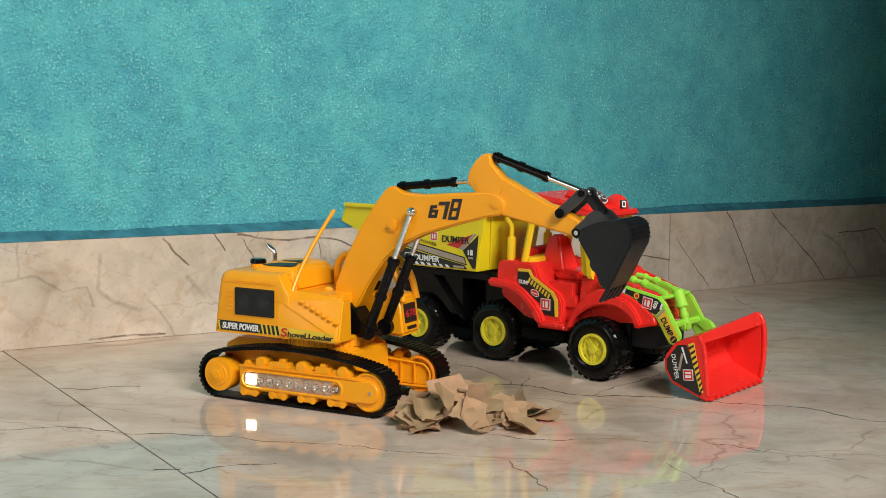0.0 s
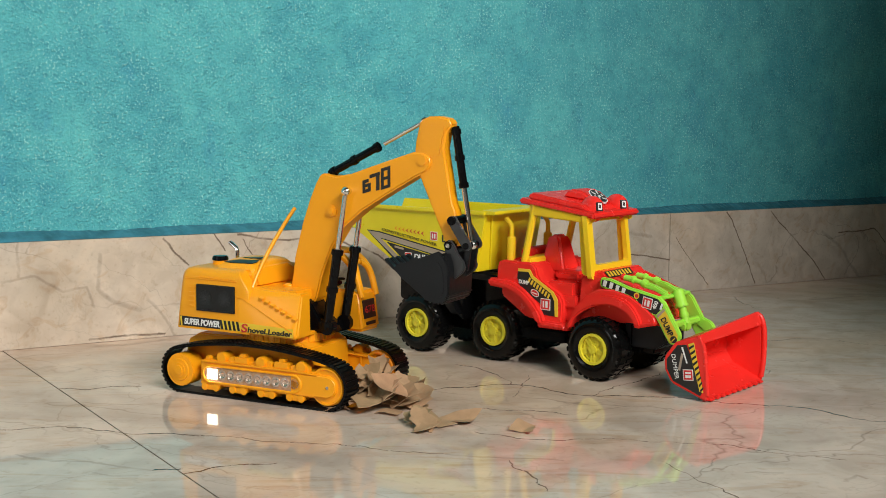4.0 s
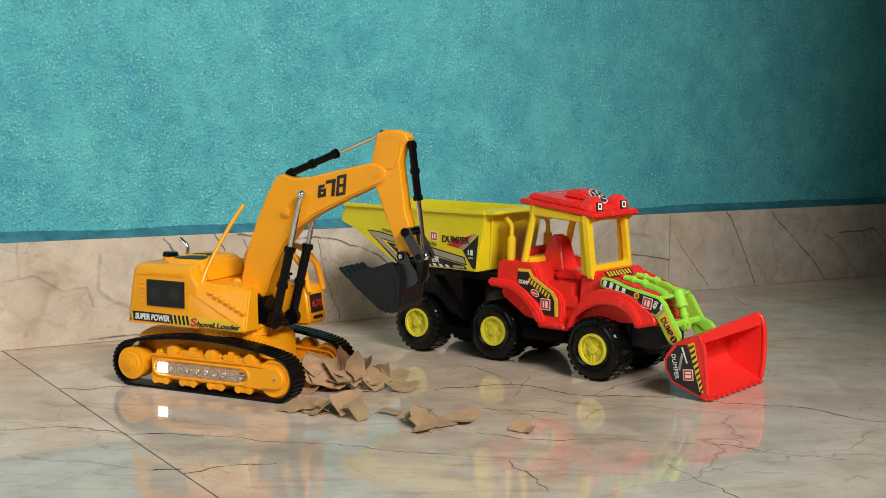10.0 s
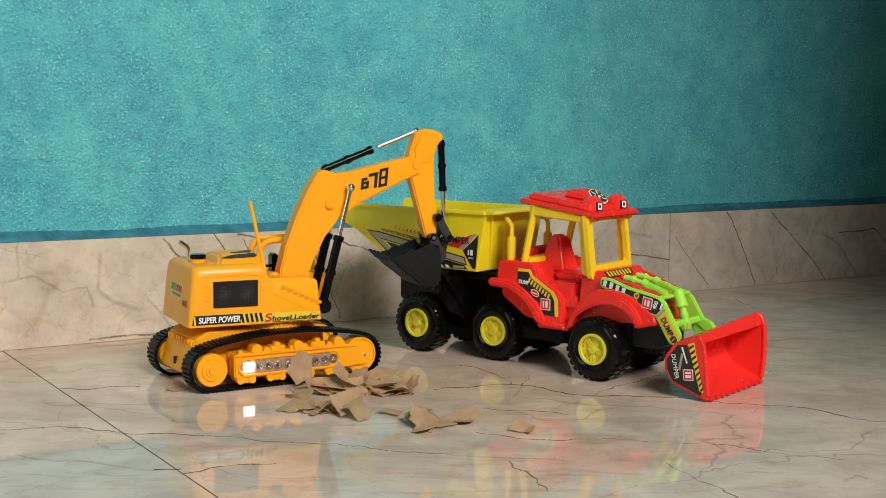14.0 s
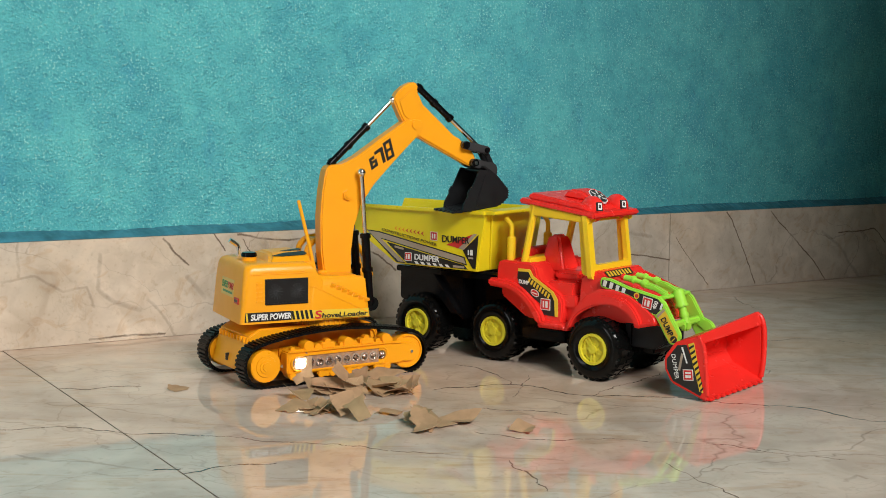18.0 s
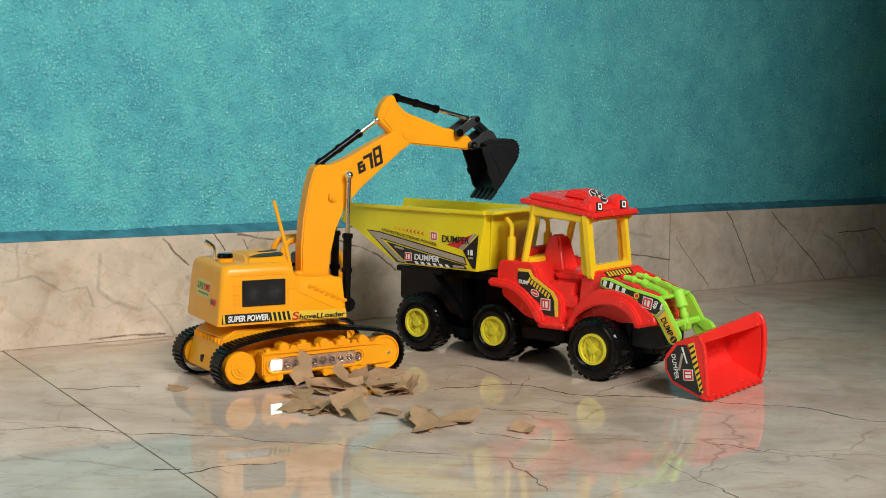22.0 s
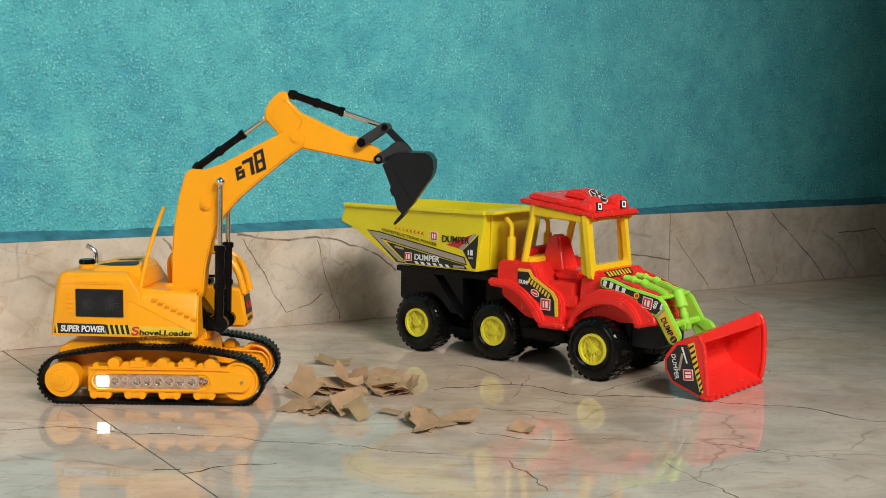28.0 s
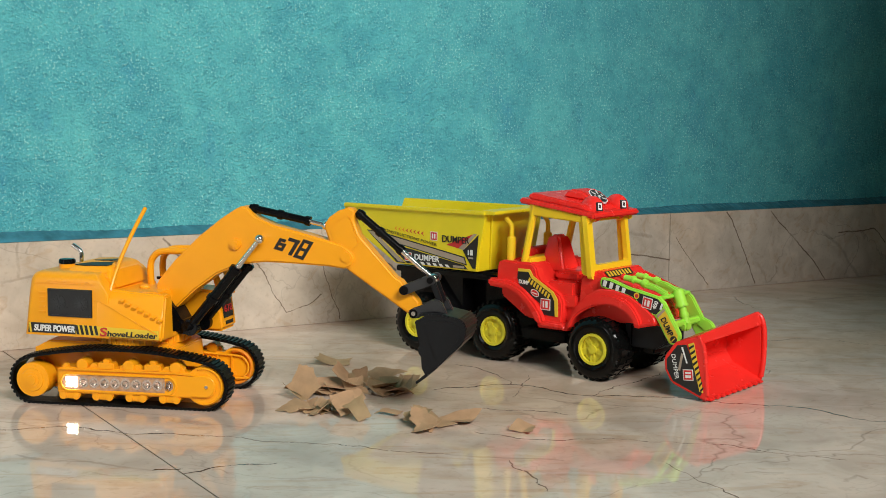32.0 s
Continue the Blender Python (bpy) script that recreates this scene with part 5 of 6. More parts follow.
    roof = part("cab_roof", box(-40, 38, -38, 38, -2.5, 2.5, 1.5, turn=tilt), RED, root, "red cab roof with two lamps")
    part("roof_step", prism([(-36, 2), (-33, 8), (20, 7), (30, 2)], -32, 32, 1.5), RED, roof).matrix_local = tilt
    part("roof_scoop", prism([(-12, 6), (-6, 15), (8, 16), (26, 7)], -14, 14, 2.5, seg=3), RED, roof).matrix_local = tilt
    up = Vector((0.45, 0, 0.89))
    for r, h, mat_, lab in ((9.5, 0.5, PAPER_WHITE, "round black and white sticker"), (8.5, 0.8, INK, "")):
        q = Vector((16.5, 0, 11.7))
        part("roof_sticker", rod(q - up, q + up * h, r, seg=28), mat_, roof, lab).matrix_local = tilt
    flat = tilt @ pose(16.5 * MM, 0, 11.7 * MM, 0, math.degrees(math.atan2(0.45, 0.89)), 0)
    for xa, ya, w_, d_, rz in ((-4, -3, 5, 1.4, 30), (-4.5, 3, 5, 1.4, -25), (1, 0, 2.2, 4.0, 10), (4, -3.5, 4.6, 1.2, -50), (4.4, 3.2, 4.4, 1.2, 60), (0.5, -5.5, 2.6, 1.4, 0), (0, 5.6, 2.4, 1.4, 0)):
        part("sticker_mark", box(-w_ / 2, w_ / 2, -d_ / 2, d_ / 2, 0.6, 1.05), PAPER_WHITE, roof).matrix_local = flat @ pose(xa * MM, ya * MM, 0, 0, 0, rz)
    for s in (-1, 1):
        pod = part("roof_lamp", ball((24.5, s * 20, 3.0), 11.4, seg=24, squash=(1.0, 0.72, 1.0)), RED, roof)
        pod.matrix_local = tilt
        badge = pose(33.4 * MM, (s * 20 - 3.6) * MM, 7.0 * MM, 0, 0, 62) @ pose(0, 0, 0, -20, 0, 0)
        part("lamp_face", box(-3.0, 3.0, -0.6, 1.5, -3.9, 3.9, 0.5), INK, pod).matrix_local = badge
        part("lamp_mark", box(-2.2, 2.2, -0.8, 1.0, -3.1, 3.1, 0.3), PAPER_WHITE, pod).matrix_local = badge
        part("lamp_mark", box(-1.0, 1.0, -1.0, 1.0, -1.7, 1.7, 0.2), INK, pod).matrix_local = badge
    for s in (-1, 1):
        st = part("exhaust_stack", rod((-99, s * 29, 92), (-99, s * 29, 115), 4.0, seg=18, bev=0.8), CABYEL, root, "yellow exhaust stack")
        part("exhaust_tip", tube([(-99, s * 29, 114), (-99, s * 29, 123.5), (-100.5, s * 29, 126.5), (-105, s * 29, 131)], 2.1, seg=10), CABYEL, st)
    part("rear_tank", rod((-92, -16, 99), (-92, 16, 99), 6, seg=18, bev=1.0), RED, root)
    part("tank_band", rod((-92, -10, 96.5), (-92, 10, 96.5), 6.2, seg=18), CABYEL, root)

    # loader arms: long printed plates, thin lift rams and a tilt ram between them
    plate = [(-0.5, 82), (0.4, 88.2), (9.4, 87.6), (28, 82), (37, 80.6), (46, 78.8), (55.6, 76.8), (60.9, 72.8), (63.8, 68.2), (76.2, 48), (75.7, 43.2), (71.6, 38.9), (66.6, 39), (60.9, 47.7), (56.3, 55.2), (52.7, 60.4), (46.5, 62), (38.6, 66.6), (33.8, 72.4), (21, 76.6), (1.4, 79.4)]
    inner_plate = [(1.4, 82), (2.2, 86.4), (9.2, 86), (28, 80.3), (46, 77), (54.8, 75.2), (59.2, 71.8), (60.4, 69), (54, 62.2), (47, 63.9), (39.8, 68), (34.8, 74), (21, 78.2), (2.4, 80.8)]
    lower = [(61.2, 68), (74.4, 47.4), (74, 43.8), (71, 40.6), (67.4, 40.7), (62.4, 48.5), (55, 61.4)]
    arms = []
    for s, yc in ((-1, -37), (1, 11)):
        arm = part("loader_arm", prism(plate, yc - 2.4, yc + 2.4, 0.9), LIME, root, "lime-green loader arm with a black sticker")
        arms.append(arm)
        part("arm_sticker", prism(inner_plate, yc + s * 2.6 - 0.1, yc + s * 2.6 + 0.1), INK, arm)
        part("arm_sticker", prism(lower, yc + s * 2.6 - 0.12, yc + s * 2.6 + 0.12), INK_YELLOW, arm, "yellow sticker")
    arm = arms[0]
    ya = -39.75
    for x0, z1, z0 in ((4.0, 86.4, 81.2), (10.2, 85.2, 79.9), (16.2, 83.4, 78.6), (22.2, 81.8, 77.6)):
        part("hazard_bar", prism([(x0, z1), (x0 + 3.2, z1 - 0.9), (x0 + 1.8, z0 - 0.5), (x0 - 1.2, z0)], ya - 0.3, ya), PAPER_WHITE, arm)
    part("sticker_badge", prism(arc(35.6, 76.2, 2.6, 0, 342, 18), ya - 0.3, ya), INK_YELLOW, arm)
    part("sticker_badge", prism(arc(35.9, 76.0, 1.7, 0, 336, 14), ya - 0.42, ya), INK_RED, arm)
    logo(arm, 45.8, 71.0, ya - 0.1, 9.2, turn=-10)
    words("400", 5.0, PAPER_WHITE, arm, 53.4, 66.2, ya - 0.3, 7.0, turn=66, thick=0.1)
    part("small_print", prism([(57.2, 67.2), (58.9, 66.6), (60.4, 71.2), (58.8, 72)], ya - 0.3, ya), PAPER_WHITE, arm)
    part("sticker_stripe", prism([(54.8, 61.8), (61.2, 68.2), (62.4, 66.4), (56, 59.8)], ya - 0.3, ya), INK_GREY, arm)
    words("DUMP", 6.6, INK, arm, 58.6, 59.4, ya - 0.35, 16, turn=-59, thick=0.12)
    part("arm_stud", prism(arc(71.0, 43.6, 2.9, 0, 340, 16), ya - 0.6, ya), INK, arm)
    part("stud_slot", prism([(69.2, 42.4), (72.2, 45.4), (72.8, 44.8), (69.8, 41.8)], ya - 0.8, ya), INK_YELLOW, arm)
    part("cross_bar", box(64, 69.5, -36, 11, 51.5, 57, 1.4), LIME, arm)
    part("cross_bar", box(54, 59, -36, 11, 74.5, 77.5, 0.9), LIME, arm)
    for yy in (-27, -7):
        part("ram_knuckle", ball((15.5, yy, 88.6), 3.0, seg=14), RED, arm)
        b = rod((16, yy, 88.4), (26, yy, 87.2), 2.7, seg=14, bev=0.4)
        b = rod((25, yy, 87.4), (35, yy, 85.0), 2.2, seg=14, bm=b, bev=0.4)
        b = rod((23.8, yy, 87.6), (26.6, yy, 87.0), 3.4, seg=14, bm=b, bev=0.5)
        b = rod((33.6, yy, 85.6), (38.2, yy, 84.2), 3.8, seg=14, bm=b, bev=0.6)
        part("lift_ram", b, LIME, arm)
        part("ram_link", prism([(37, 86.2), (46, 84.8), (57.4, 79.6), (57, 75.4), (46, 80.0), (37, 81.6)], yy - 2.6, yy + 2.6, 0.9), LIME, arm)
    b = rod((59.2, -14, 80.5), (63.4, -14, 68.2), 5.2, seg=18, bev=0.8)
    b = rod((63.0, -14, 69.4), (64.0, -14, 66.6), 5.9, seg=18, bm=b, bev=0.6)
    b = rod((63.6, -14, 68), (68.2, -14, 53.5), 3.4, seg=16, bm=b)
    b = rod((65.6, -14, 61.8), (66.6, -14, 58.6), 4.2, seg=16, bm=b, bev=0.4)
    part("tilt_ram", b, LIME, arm)
    part("ram_foot", box(64.4, 71.5, -19, -9, 47.5, 56, 1.6), LIME, arm)
    for yy in (10,):
        part("shovel_lug", prism([(66, 50), (71, 56.5), (80, 53), (85, 45.5), (76, 43)], yy - 2.2, yy + 2.2, 0.9), LIME, arm)

    # front shovel
    out = [(81, 45), (103, 53.5), (105, 50.5), (84, 42), (77, 32), (76.5, 22), (83, 13.5), (110, 3.2), (110, 0.8), (80, 11), (73, 21), (72, 32)]
    Y0, Y1 = -56, 45

    def flared(bm):
        """The soft plastic leans out and up at the left upper corner."""
        for v in bm.verts:
            k = max(0.0, min(1.0, (v.co.y / MM - Y0) / (Y1 - Y0))) * max(0.0, v.co.z / MM) / 53
            v.co.z += 6.5 * MM * k
            v.co.y += 2.0 * MM * k
            v.co.x += 1.2 * MM * k
        return bm
    shovel = part("loader_shovel", flared(prism(out, Y0, Y1, 0.8)), RED, root, "red plastic loader shovel with toothed lip")
    cheek = [(81, 44.5), (97, 51), (101.5, 52), (105, 49.5), (107, 44), (108.5, 34), (111.5, 4), (109, 1.2), (79, 12), (73, 22), (72, 32)]
    for yy in (Y0, Y1):
        part("shovel_cheek", flared(prism(cheek, yy - 1.6, yy + 1.6, 1.4, seg=3)), RED, shovel)
    # broad turned-down lip, deeper towards the far side, running into the rounded side rim
    b = bmesh.new()
    for yy, quad in ((Y0 - 1.8, [(100, 49), (101.6, 52.4), (103.2, 52.4), (107, 47.6), (104.6, 46.4)]), (Y1 + 1.4, [(99.4, 56.4), (101.4, 59.8), (104.2, 59.8), (108.4, 49.4), (105.6, 48.2)])):
        for x, z in quad:
            b.verts.new(Vector((x, yy, z)) * MM)
    bmesh.ops.convex_hull(b, input=list(b.verts))
    bmesh.ops.dissolve_limit(b, angle_limit=0.02, verts=list(b.verts), edges=list(b.edges))
    part("shovel_rim", bevelled(b, 0.9, 3), RED, shovel)
    part("cheek_rim", tube(eased([(102.6, Y1 + 1.4, 58.2), (106.6, Y1 + 2.2, 55.2), (109.6, Y1 + 2.2, 46), (110.6, Y1 + 1.8, 34), (110.8, Y1 + 0.6, 18), (109.4, Y1, 5)]), 2.3, seg=12), RED, shovel)
    part("cheek_rim", tube([(103.4, Y0, 49.6), (106.2, Y0, 44), (108, Y0, 34), (110.6, Y0, 6)], 1.9, seg=10), RED, shovel)
    for k in range(10):
        yy = Y0 + 6 + k * 9.9
        part("shovel_tooth", prism([(108, 1.0), (109, 3.6), (113.5, 2.4), (113.2, 0.9)], yy - 2.9, yy + 2.9, 0.3), RED, shovel)
    yb = -57.7
    part("shovel_sticker", prism([(84, 43), (92, 44.5), (107.5, 9), (105.5, 5), (81, 14), (75.5, 23), (75, 31)], yb - 0.2, yb + 0.2), INK, shovel, "black sticker with hazard bars")
    part("sticker_stripe", prism([(93.5, 45), (98.5, 47), (108, 8), (105, 8)], yb - 0.3, yb), INK_YELLOW, shovel)
    for k in range(9):
        u, v = 94.2 + k * 1.38, 42.5 - k * 4.1
        part("hazard_bar", prism([(u, v), (u + 4.2 - k * 0.2, v + 3.0), (u + 4.5 - k * 0.2, v + 1.2), (u + 0.5, v - 1.9)], yb - 0.42, yb), INK, shovel)
    part("sticker_stripe", prism([(87.5, 42), (89, 42.3), (93.5, 30), (92.5, 29.5)], yb - 0.4, yb), PAPER_WHITE, shovel)
    logo(shovel, 94.5, 20.5, yb - 0.25, 8.8, turn=-84)
    words("DUMPER", 5.0, PAPER_WHITE, shovel, 79, 35.5, yb - 0.35, 20, turn=-78)
    part("small_print", box(-1, 1, yb - 0.4, yb, -7, 7, turn=Matrix.Translation((87.5 * MM, 0, 30 * MM)) @ Matrix.Rotation(radians(10), 4, "Y")), INK_GREY, shovel)
    root.matrix_world = pose(0.7275, -0.3555, 0.0, 0, 0, -70)
    return root


TRUCK = dumper()


# ---- torn paper scraps ----
def scrap_mesh(seed, w, dep):
    """One torn piece of stiff brown paper, w wide and dep deep, gently curled or creased."""
    rng = random.Random(seed)
    n = rng.choice((4, 4, 5, 5, 6))
    start = rng.uniform(0, 6.28)
    tips = []
    for k in range(n):
        a = start + 2 * math.pi * (k + rng.uniform(-0.28, 0.28)) / n
        tips.append(Vector((math.cos(a), math.sin(a))) * rng.uniform(0.86, 1.12))
    sx, sy = max(abs(q.x) for q in tips), max(abs(q.y) for q in tips)
    tips = [Vector((q.x / sx * w * 0.53, q.y / sy * dep * 0.53)) for q in tips]
    rim = []
    for k in range(n):
        a, b2 = tips[k], tips[(k + 1) % n]
        bow = rng.uniform(-0.09, 0.05)
        side = Vector(((b2 - a).y, -(b2 - a).x))
        for i in range(6):
            f = i / 6
            q = a.lerp(b2, f) + side * bow * math.sin(math.pi * f)
            rim.append((q.x + (rng.uniform(-0.7, 0.7) if i else 0), q.y + (rng.uniform(-0.7, 0.7) if i else 0)))
    b = bmesh.new()
    curl, ca = rng.uniform(0.008, 0.030) * rng.choice((1, 1, -1)), rng.uniform(0, 3.1)
    fold, fa, fo = rng.choice((0, 0.5, rng.uniform(0.3, 0.9))), rng.uniform(0, 6.28), rng.uniform(-2, 5)
    flick, ga, go = rng.uniform(-0.5, 0.5), rng.uniform(0, 6.28), rng.uniform(4, 9)

    def lift(x, y):
        u = x * math.cos(ca) + y * math.sin(ca)
        v = x * math.cos(fa) + y * math.sin(fa) - fo
        w2 = x * math.cos(ga) + y * math.sin(ga) - go
        return curl * u * u + fold * max(0.0, v) + flick * max(0.0, w2)

    sheets = []
    for under in (0.0, -0.3):
        rings = [[b.verts.new(Vector((x * f, y * f, lift(x * f, y * f) + under)) * MM) for x, y in rim] for f in (0.2, 0.4, 0.6, 0.8, 1.0)]
        c = b.verts.new(Vector((0, 0, lift(0, 0) + under)) * MM)
        sheets.append(rings[-1])
        for k in range(len(rim)):
            j = (k + 1) % len(rim)
            b.faces.new((c, rings[0][k], rings[0][j]))
            for u, v in zip(rings, rings[1:]):
                b.faces.new((u[k], v[k], v[j], u[j]))
    for k in range(len(rim)):
        j = (k + 1) % len(rim)
        b.faces.new((sheets[0][k], sheets[0][j], sheets[1][j], sheets[1][k])).material_index = 1
    bmesh.ops.recalc_face_normals(b, faces=b.faces)
    me = bpy.data.meshes.new("paper_scrap")
    b.to_mesh(me)
    b.free()
    me.materials.append(KRAFT)
    me.materials.append(TORN)
    for q in me.polygons:
        q.use_smooth = True
    me.set_sharp_from_angle(angle=radians(14))
    return me


def scrap(seed, w, dep, note="torn curled scrap of brown kraft paper on the marble floor"):
    return tagged(new("paper_scrap", scrap_mesh(seed, w, dep)), note, "paper", "torn paper scraps")


# x, y, mm of lift, three turns, width and depth in mm of each piece where it comes to rest
STRAYS = [(0.4829, -0.4323, 1, 26, 14, -15, 25.6, 20.3), (0.4718, -0.447, 0, 14, -10, -37, 22.2, 21.1), (0.509, -0.4385, 0, 34, -12, -30, 32.0, 20), (0.5338, -0.4825, 0, 26, 12, -32, 19.7, 17.3), (0.4763, -0.3911, 0, 3, 3, -32, 23.8, 16.0), (0.4800, -0.4260, 1, 34, -14, -55, 22, 15), (0.4745, -0.4400, 0, 30, 18, -80, 30, 15), (0.4880, -0.4405, 0, 8, -5, -20, 28, 13)]
FRONT = [(0.4205, -0.3456, 0, 14, 2, -32, 27.6, 21.2), (0.444, -0.3757, 1, 42, -4, -24, 19.4, 21.6), (0.4471, -0.3941, 0, 48, 6, -50, 22.6, 19.7), (0.4392, -0.3512, 0, 24, 15, -12, 13.4, 18.3), (0.4622, -0.3641, 4, 45, 10, -2, 10.3, 11.7)]
BACK = [(0.4708, -0.3029, 4, 12, 4, -32, 23.6, 20.1), (0.4889, -0.312, 5, 10, -3, -32, 19.0, 18.4), (0.5088, -0.3112, 4, 6, 0, -32, 17.3, 17.1), (0.5208, -0.3053, 4, 20, 5, -32, 19.4, 14.6), (0.5296, -0.3241, 0, 10, -4, -32, 18.2, 20.9), (0.5029, -0.3273, 0, 12, 3, -32, 25.8, 20.7), (0.4836, -0.3209, 2, 14, 0, -12, 16.0, 17.6), (0.442, -0.3065, 0, 8, 0, -22, 23.2, 19.8), (0.4623, -0.2974, 0, 14, 20, -32, 15.2, 16.9), (0.5151, -0.3251, 3, 12, 8, -32, 13.3, 14.7)]
TALL = [(0.4720, -0.297, 3, 55, 0, -12, 31, 25), (0.5016, -0.2915, 3, 52, 5, -37, 30, 26), (0.4898, -0.3064, 4, 48, 0, -22, 19.5, 21.3), (0.4680, -0.2885, 12, 35, 12, -22, 30, 24), (0.4601, -0.2879, 6, 50, 10, 8, 16.2, 23.7), (0.5063, -0.3099, 0, 30, 10, -32, 17.2, 22.6), (0.52, -0.3008, 0, 45, -10, -52, 13.6, 18.5), (0.5292, -0.3062, 0, 30, 0, -32, 11.7, 14.5), (0.5261, -0.323, 0, 10, 0, -32, 24.3, 19.4), (0.4800, -0.3000, 7, 50, 0, 18, 22, 26)]
STANDING = [(0.461, -0.2654, 2, 62, 0, -32, 26, 24), (0.4457, -0.3071, 0, 58, -18, -27, 26, 24)]
BIG = (0.5277, -0.2024, 0, 5, 3, -20, 39.9, 29.7)
LONE = (0.3677, -0.2342, 0, 10, 4, 10, 18, 14)
STRAY_OBS = [scrap(k, q[6], q[7], "torn curled scrap lying apart on the marble floor") for k, q in enumerate(STRAYS)]
FRONT_OBS = [scrap(20 + k, q[6] + 3, q[7] + 3) for k, q in enumerate(FRONT)]
BACK_OBS = [scrap(40 + k, max(q[6], r[6]) * 1.15, max(q[7], r[7]) * 1.15) for k, (q, r) in enumerate(zip(BACK, TALL))]
STANDING_OB = scrap(60, 32, 30, "torn brown paper scrap standing on its edge")
BIG_OB = scrap(66, 40, 26, "large torn brown paper scrap lying curled")
LONE_OB = scrap(62, 18, 14, "small torn paper scrap alone on the floor")
LOAD_OBS = [scrap(70 + k, 26, 22, "brown paper scrap carried in the digger bucket") for k in range(3)]
FILL_OBS = [scrap(80 + k, 16 + (k * 7) % 14, 14 + (k * 5) % 12) for k in range(30)]


# ---- what moves ----
def series(rows, t):
    """Smooth value between rows of (seconds, values...), with no overshoot."""
    if t <= rows[0][0]:
        return rows[0][1:]
    for k in range(len(rows) - 1):
        a, b = rows[k], rows[k + 1]
        if t <= b[0]:
            h = b[0] - a[0]
            f = (t - a[0]) / h
            out = []
            for i in range(1, len(a)):
                def slope(j):
                    if j == 0 or j == len(rows) - 1:
                        return 0.0
                    d0 = (rows[j][i] - rows[j - 1][i]) / (rows[j][0] - rows[j - 1][0])
                    d1 = (rows[j + 1][i] - rows[j][i]) / (rows[j + 1][0] - rows[j][0])
                    return 0.0 if d0 * d1 <= 0 else 2 * d0 * d1 / (d0 + d1)
                m0, m1 = slope(k), slope(k + 1)
                out.append((2 * f ** 3 - 3 * f * f + 1) * a[i] + (f ** 3 - 2 * f * f + f) * h * m0 + (3 * f * f - 2 * f ** 3) * b[i] + (f ** 3 - f * f) * h * m1)
            return tuple(out)
    return rows[-1][1:]


# seconds, x, y, heading
DRIVE = [(0, 0.464, -0.311, -59), (0.5, 0.451, -0.288, -59.2), (1, 0.448, -0.281, -59), (3.5, 0.447, -0.282, -58.8), (5.5, 0.4345, -0.261, -57.4), (7.5, 0.4345, -0.261, -57.3), (8, 0.42, -0.233, -57), (11, 0.42, -0.2335, -57), (11.5, 0.4175, -0.226, -59.2), (12, 0.405, -0.2015, -58.8), (12.5, 0.388, -0.1635, -59), (13, 0.406, -0.186, -45.5), (13.5, 0.428, -0.212, -26.5), (14, 0.457, -0.2105, 0.4), (14.5, 0.456, -0.2115, 1), (17, 0.456, -0.2115, 1)]
DRIVE2 = [(17, 0.456, -0.2115, 1), (17.5, 0.467, -0.2095, 0.4), (18, 0.5, -0.216, 1), (18.5, 0.505, -0.214, 0.3), (21.5, 0.505, -0.214, 0.3), (22, 0.479, -0.2125, 1.4), (22.5, 0.4525, -0.212, 1.7), (23, 0.426, -0.211, 2.7), (24, 0.425, -0.211, 3), (24.5, 0.397, -0.209, 16), (25, 0.3605, -0.217, -6.5), (25.5, 0.323, -0.203, -35.5), (27.5, 0.36, -0.243, -33.5), (28, 0.359, -0.2355, -32.4), (28.5, 0.3345, -0.2235, -42.9), (29, 0.348, -0.237, -44.2), (29.5, 0.365, -0.2545, -42.5), (30, 0.3695, -0.258, -42.2), (31, 0.37, -0.2585, -42.5), (31.5, 0.349, -0.2395, -40), (32, 0.34, -0.235, -40.2)]
# seconds, turn of the upper body on its tracks
TURN = [(0, -0.6), (8, -0.6), (11, -0.5), (12.5, 0), (13, -0.8), (13.5, -5), (14, -5.9), (17, -5.2), (18, -6.8), (21.5, -6.8), (22, -5), (24, -4.3), (24.5, -3), (25, 2.0), (25.5, -2.5), (27.5, -2), (28, -3.5), (28.5, -5.2), (32, -5)]
# seconds, boom, stick (both from the level), bucket from the stick
ARM = [(0, -23.6, -15.3, -43), (0.5, -23.3, -14.5, -40), (1, -36.2, -26.7, -38), (1.5, -48.6, -45.7, -36), (1.75, -48.4, -46.4, -36), (2, -45.4, -74.4, -43), (2.5, -44.2, -81.4, -64), (3, -39.9, -97.5, -80), (3.5, -17.3, -74.3, -91), (5.5, 3, -54.5, -84), (6, -4.7, -9.6, -46), (6.5, -20.4, -13.3, -38), (7, -44.8, -39.3, -38), (7.5, -48.1, -47.8, -37), (8, -48.4, -45.7, -36), (8.25, -48.3, -46.2, -36), (8.5, -45.5, -57.8, -37), (9, -44, -99.6, -84), (9.5, -45, -100.5, -81), (10, -14.9, -70.4, -90), (10.5, -16, -71.7, -88), (11, -16, -71.8, -88), (11.5, -16.1, -71.1, -89), (12, -15.4, -70.2, -89), (12.5, -15.9, -70.5, -89), (13, -16.4, -72.7, -87), (13.5, -14.2, -76.9, -83), (14, -15.5, -76.9, -83), (14.5, -15.5, -75.8, -84), (16.5, 4.8, -36.7, -71)]
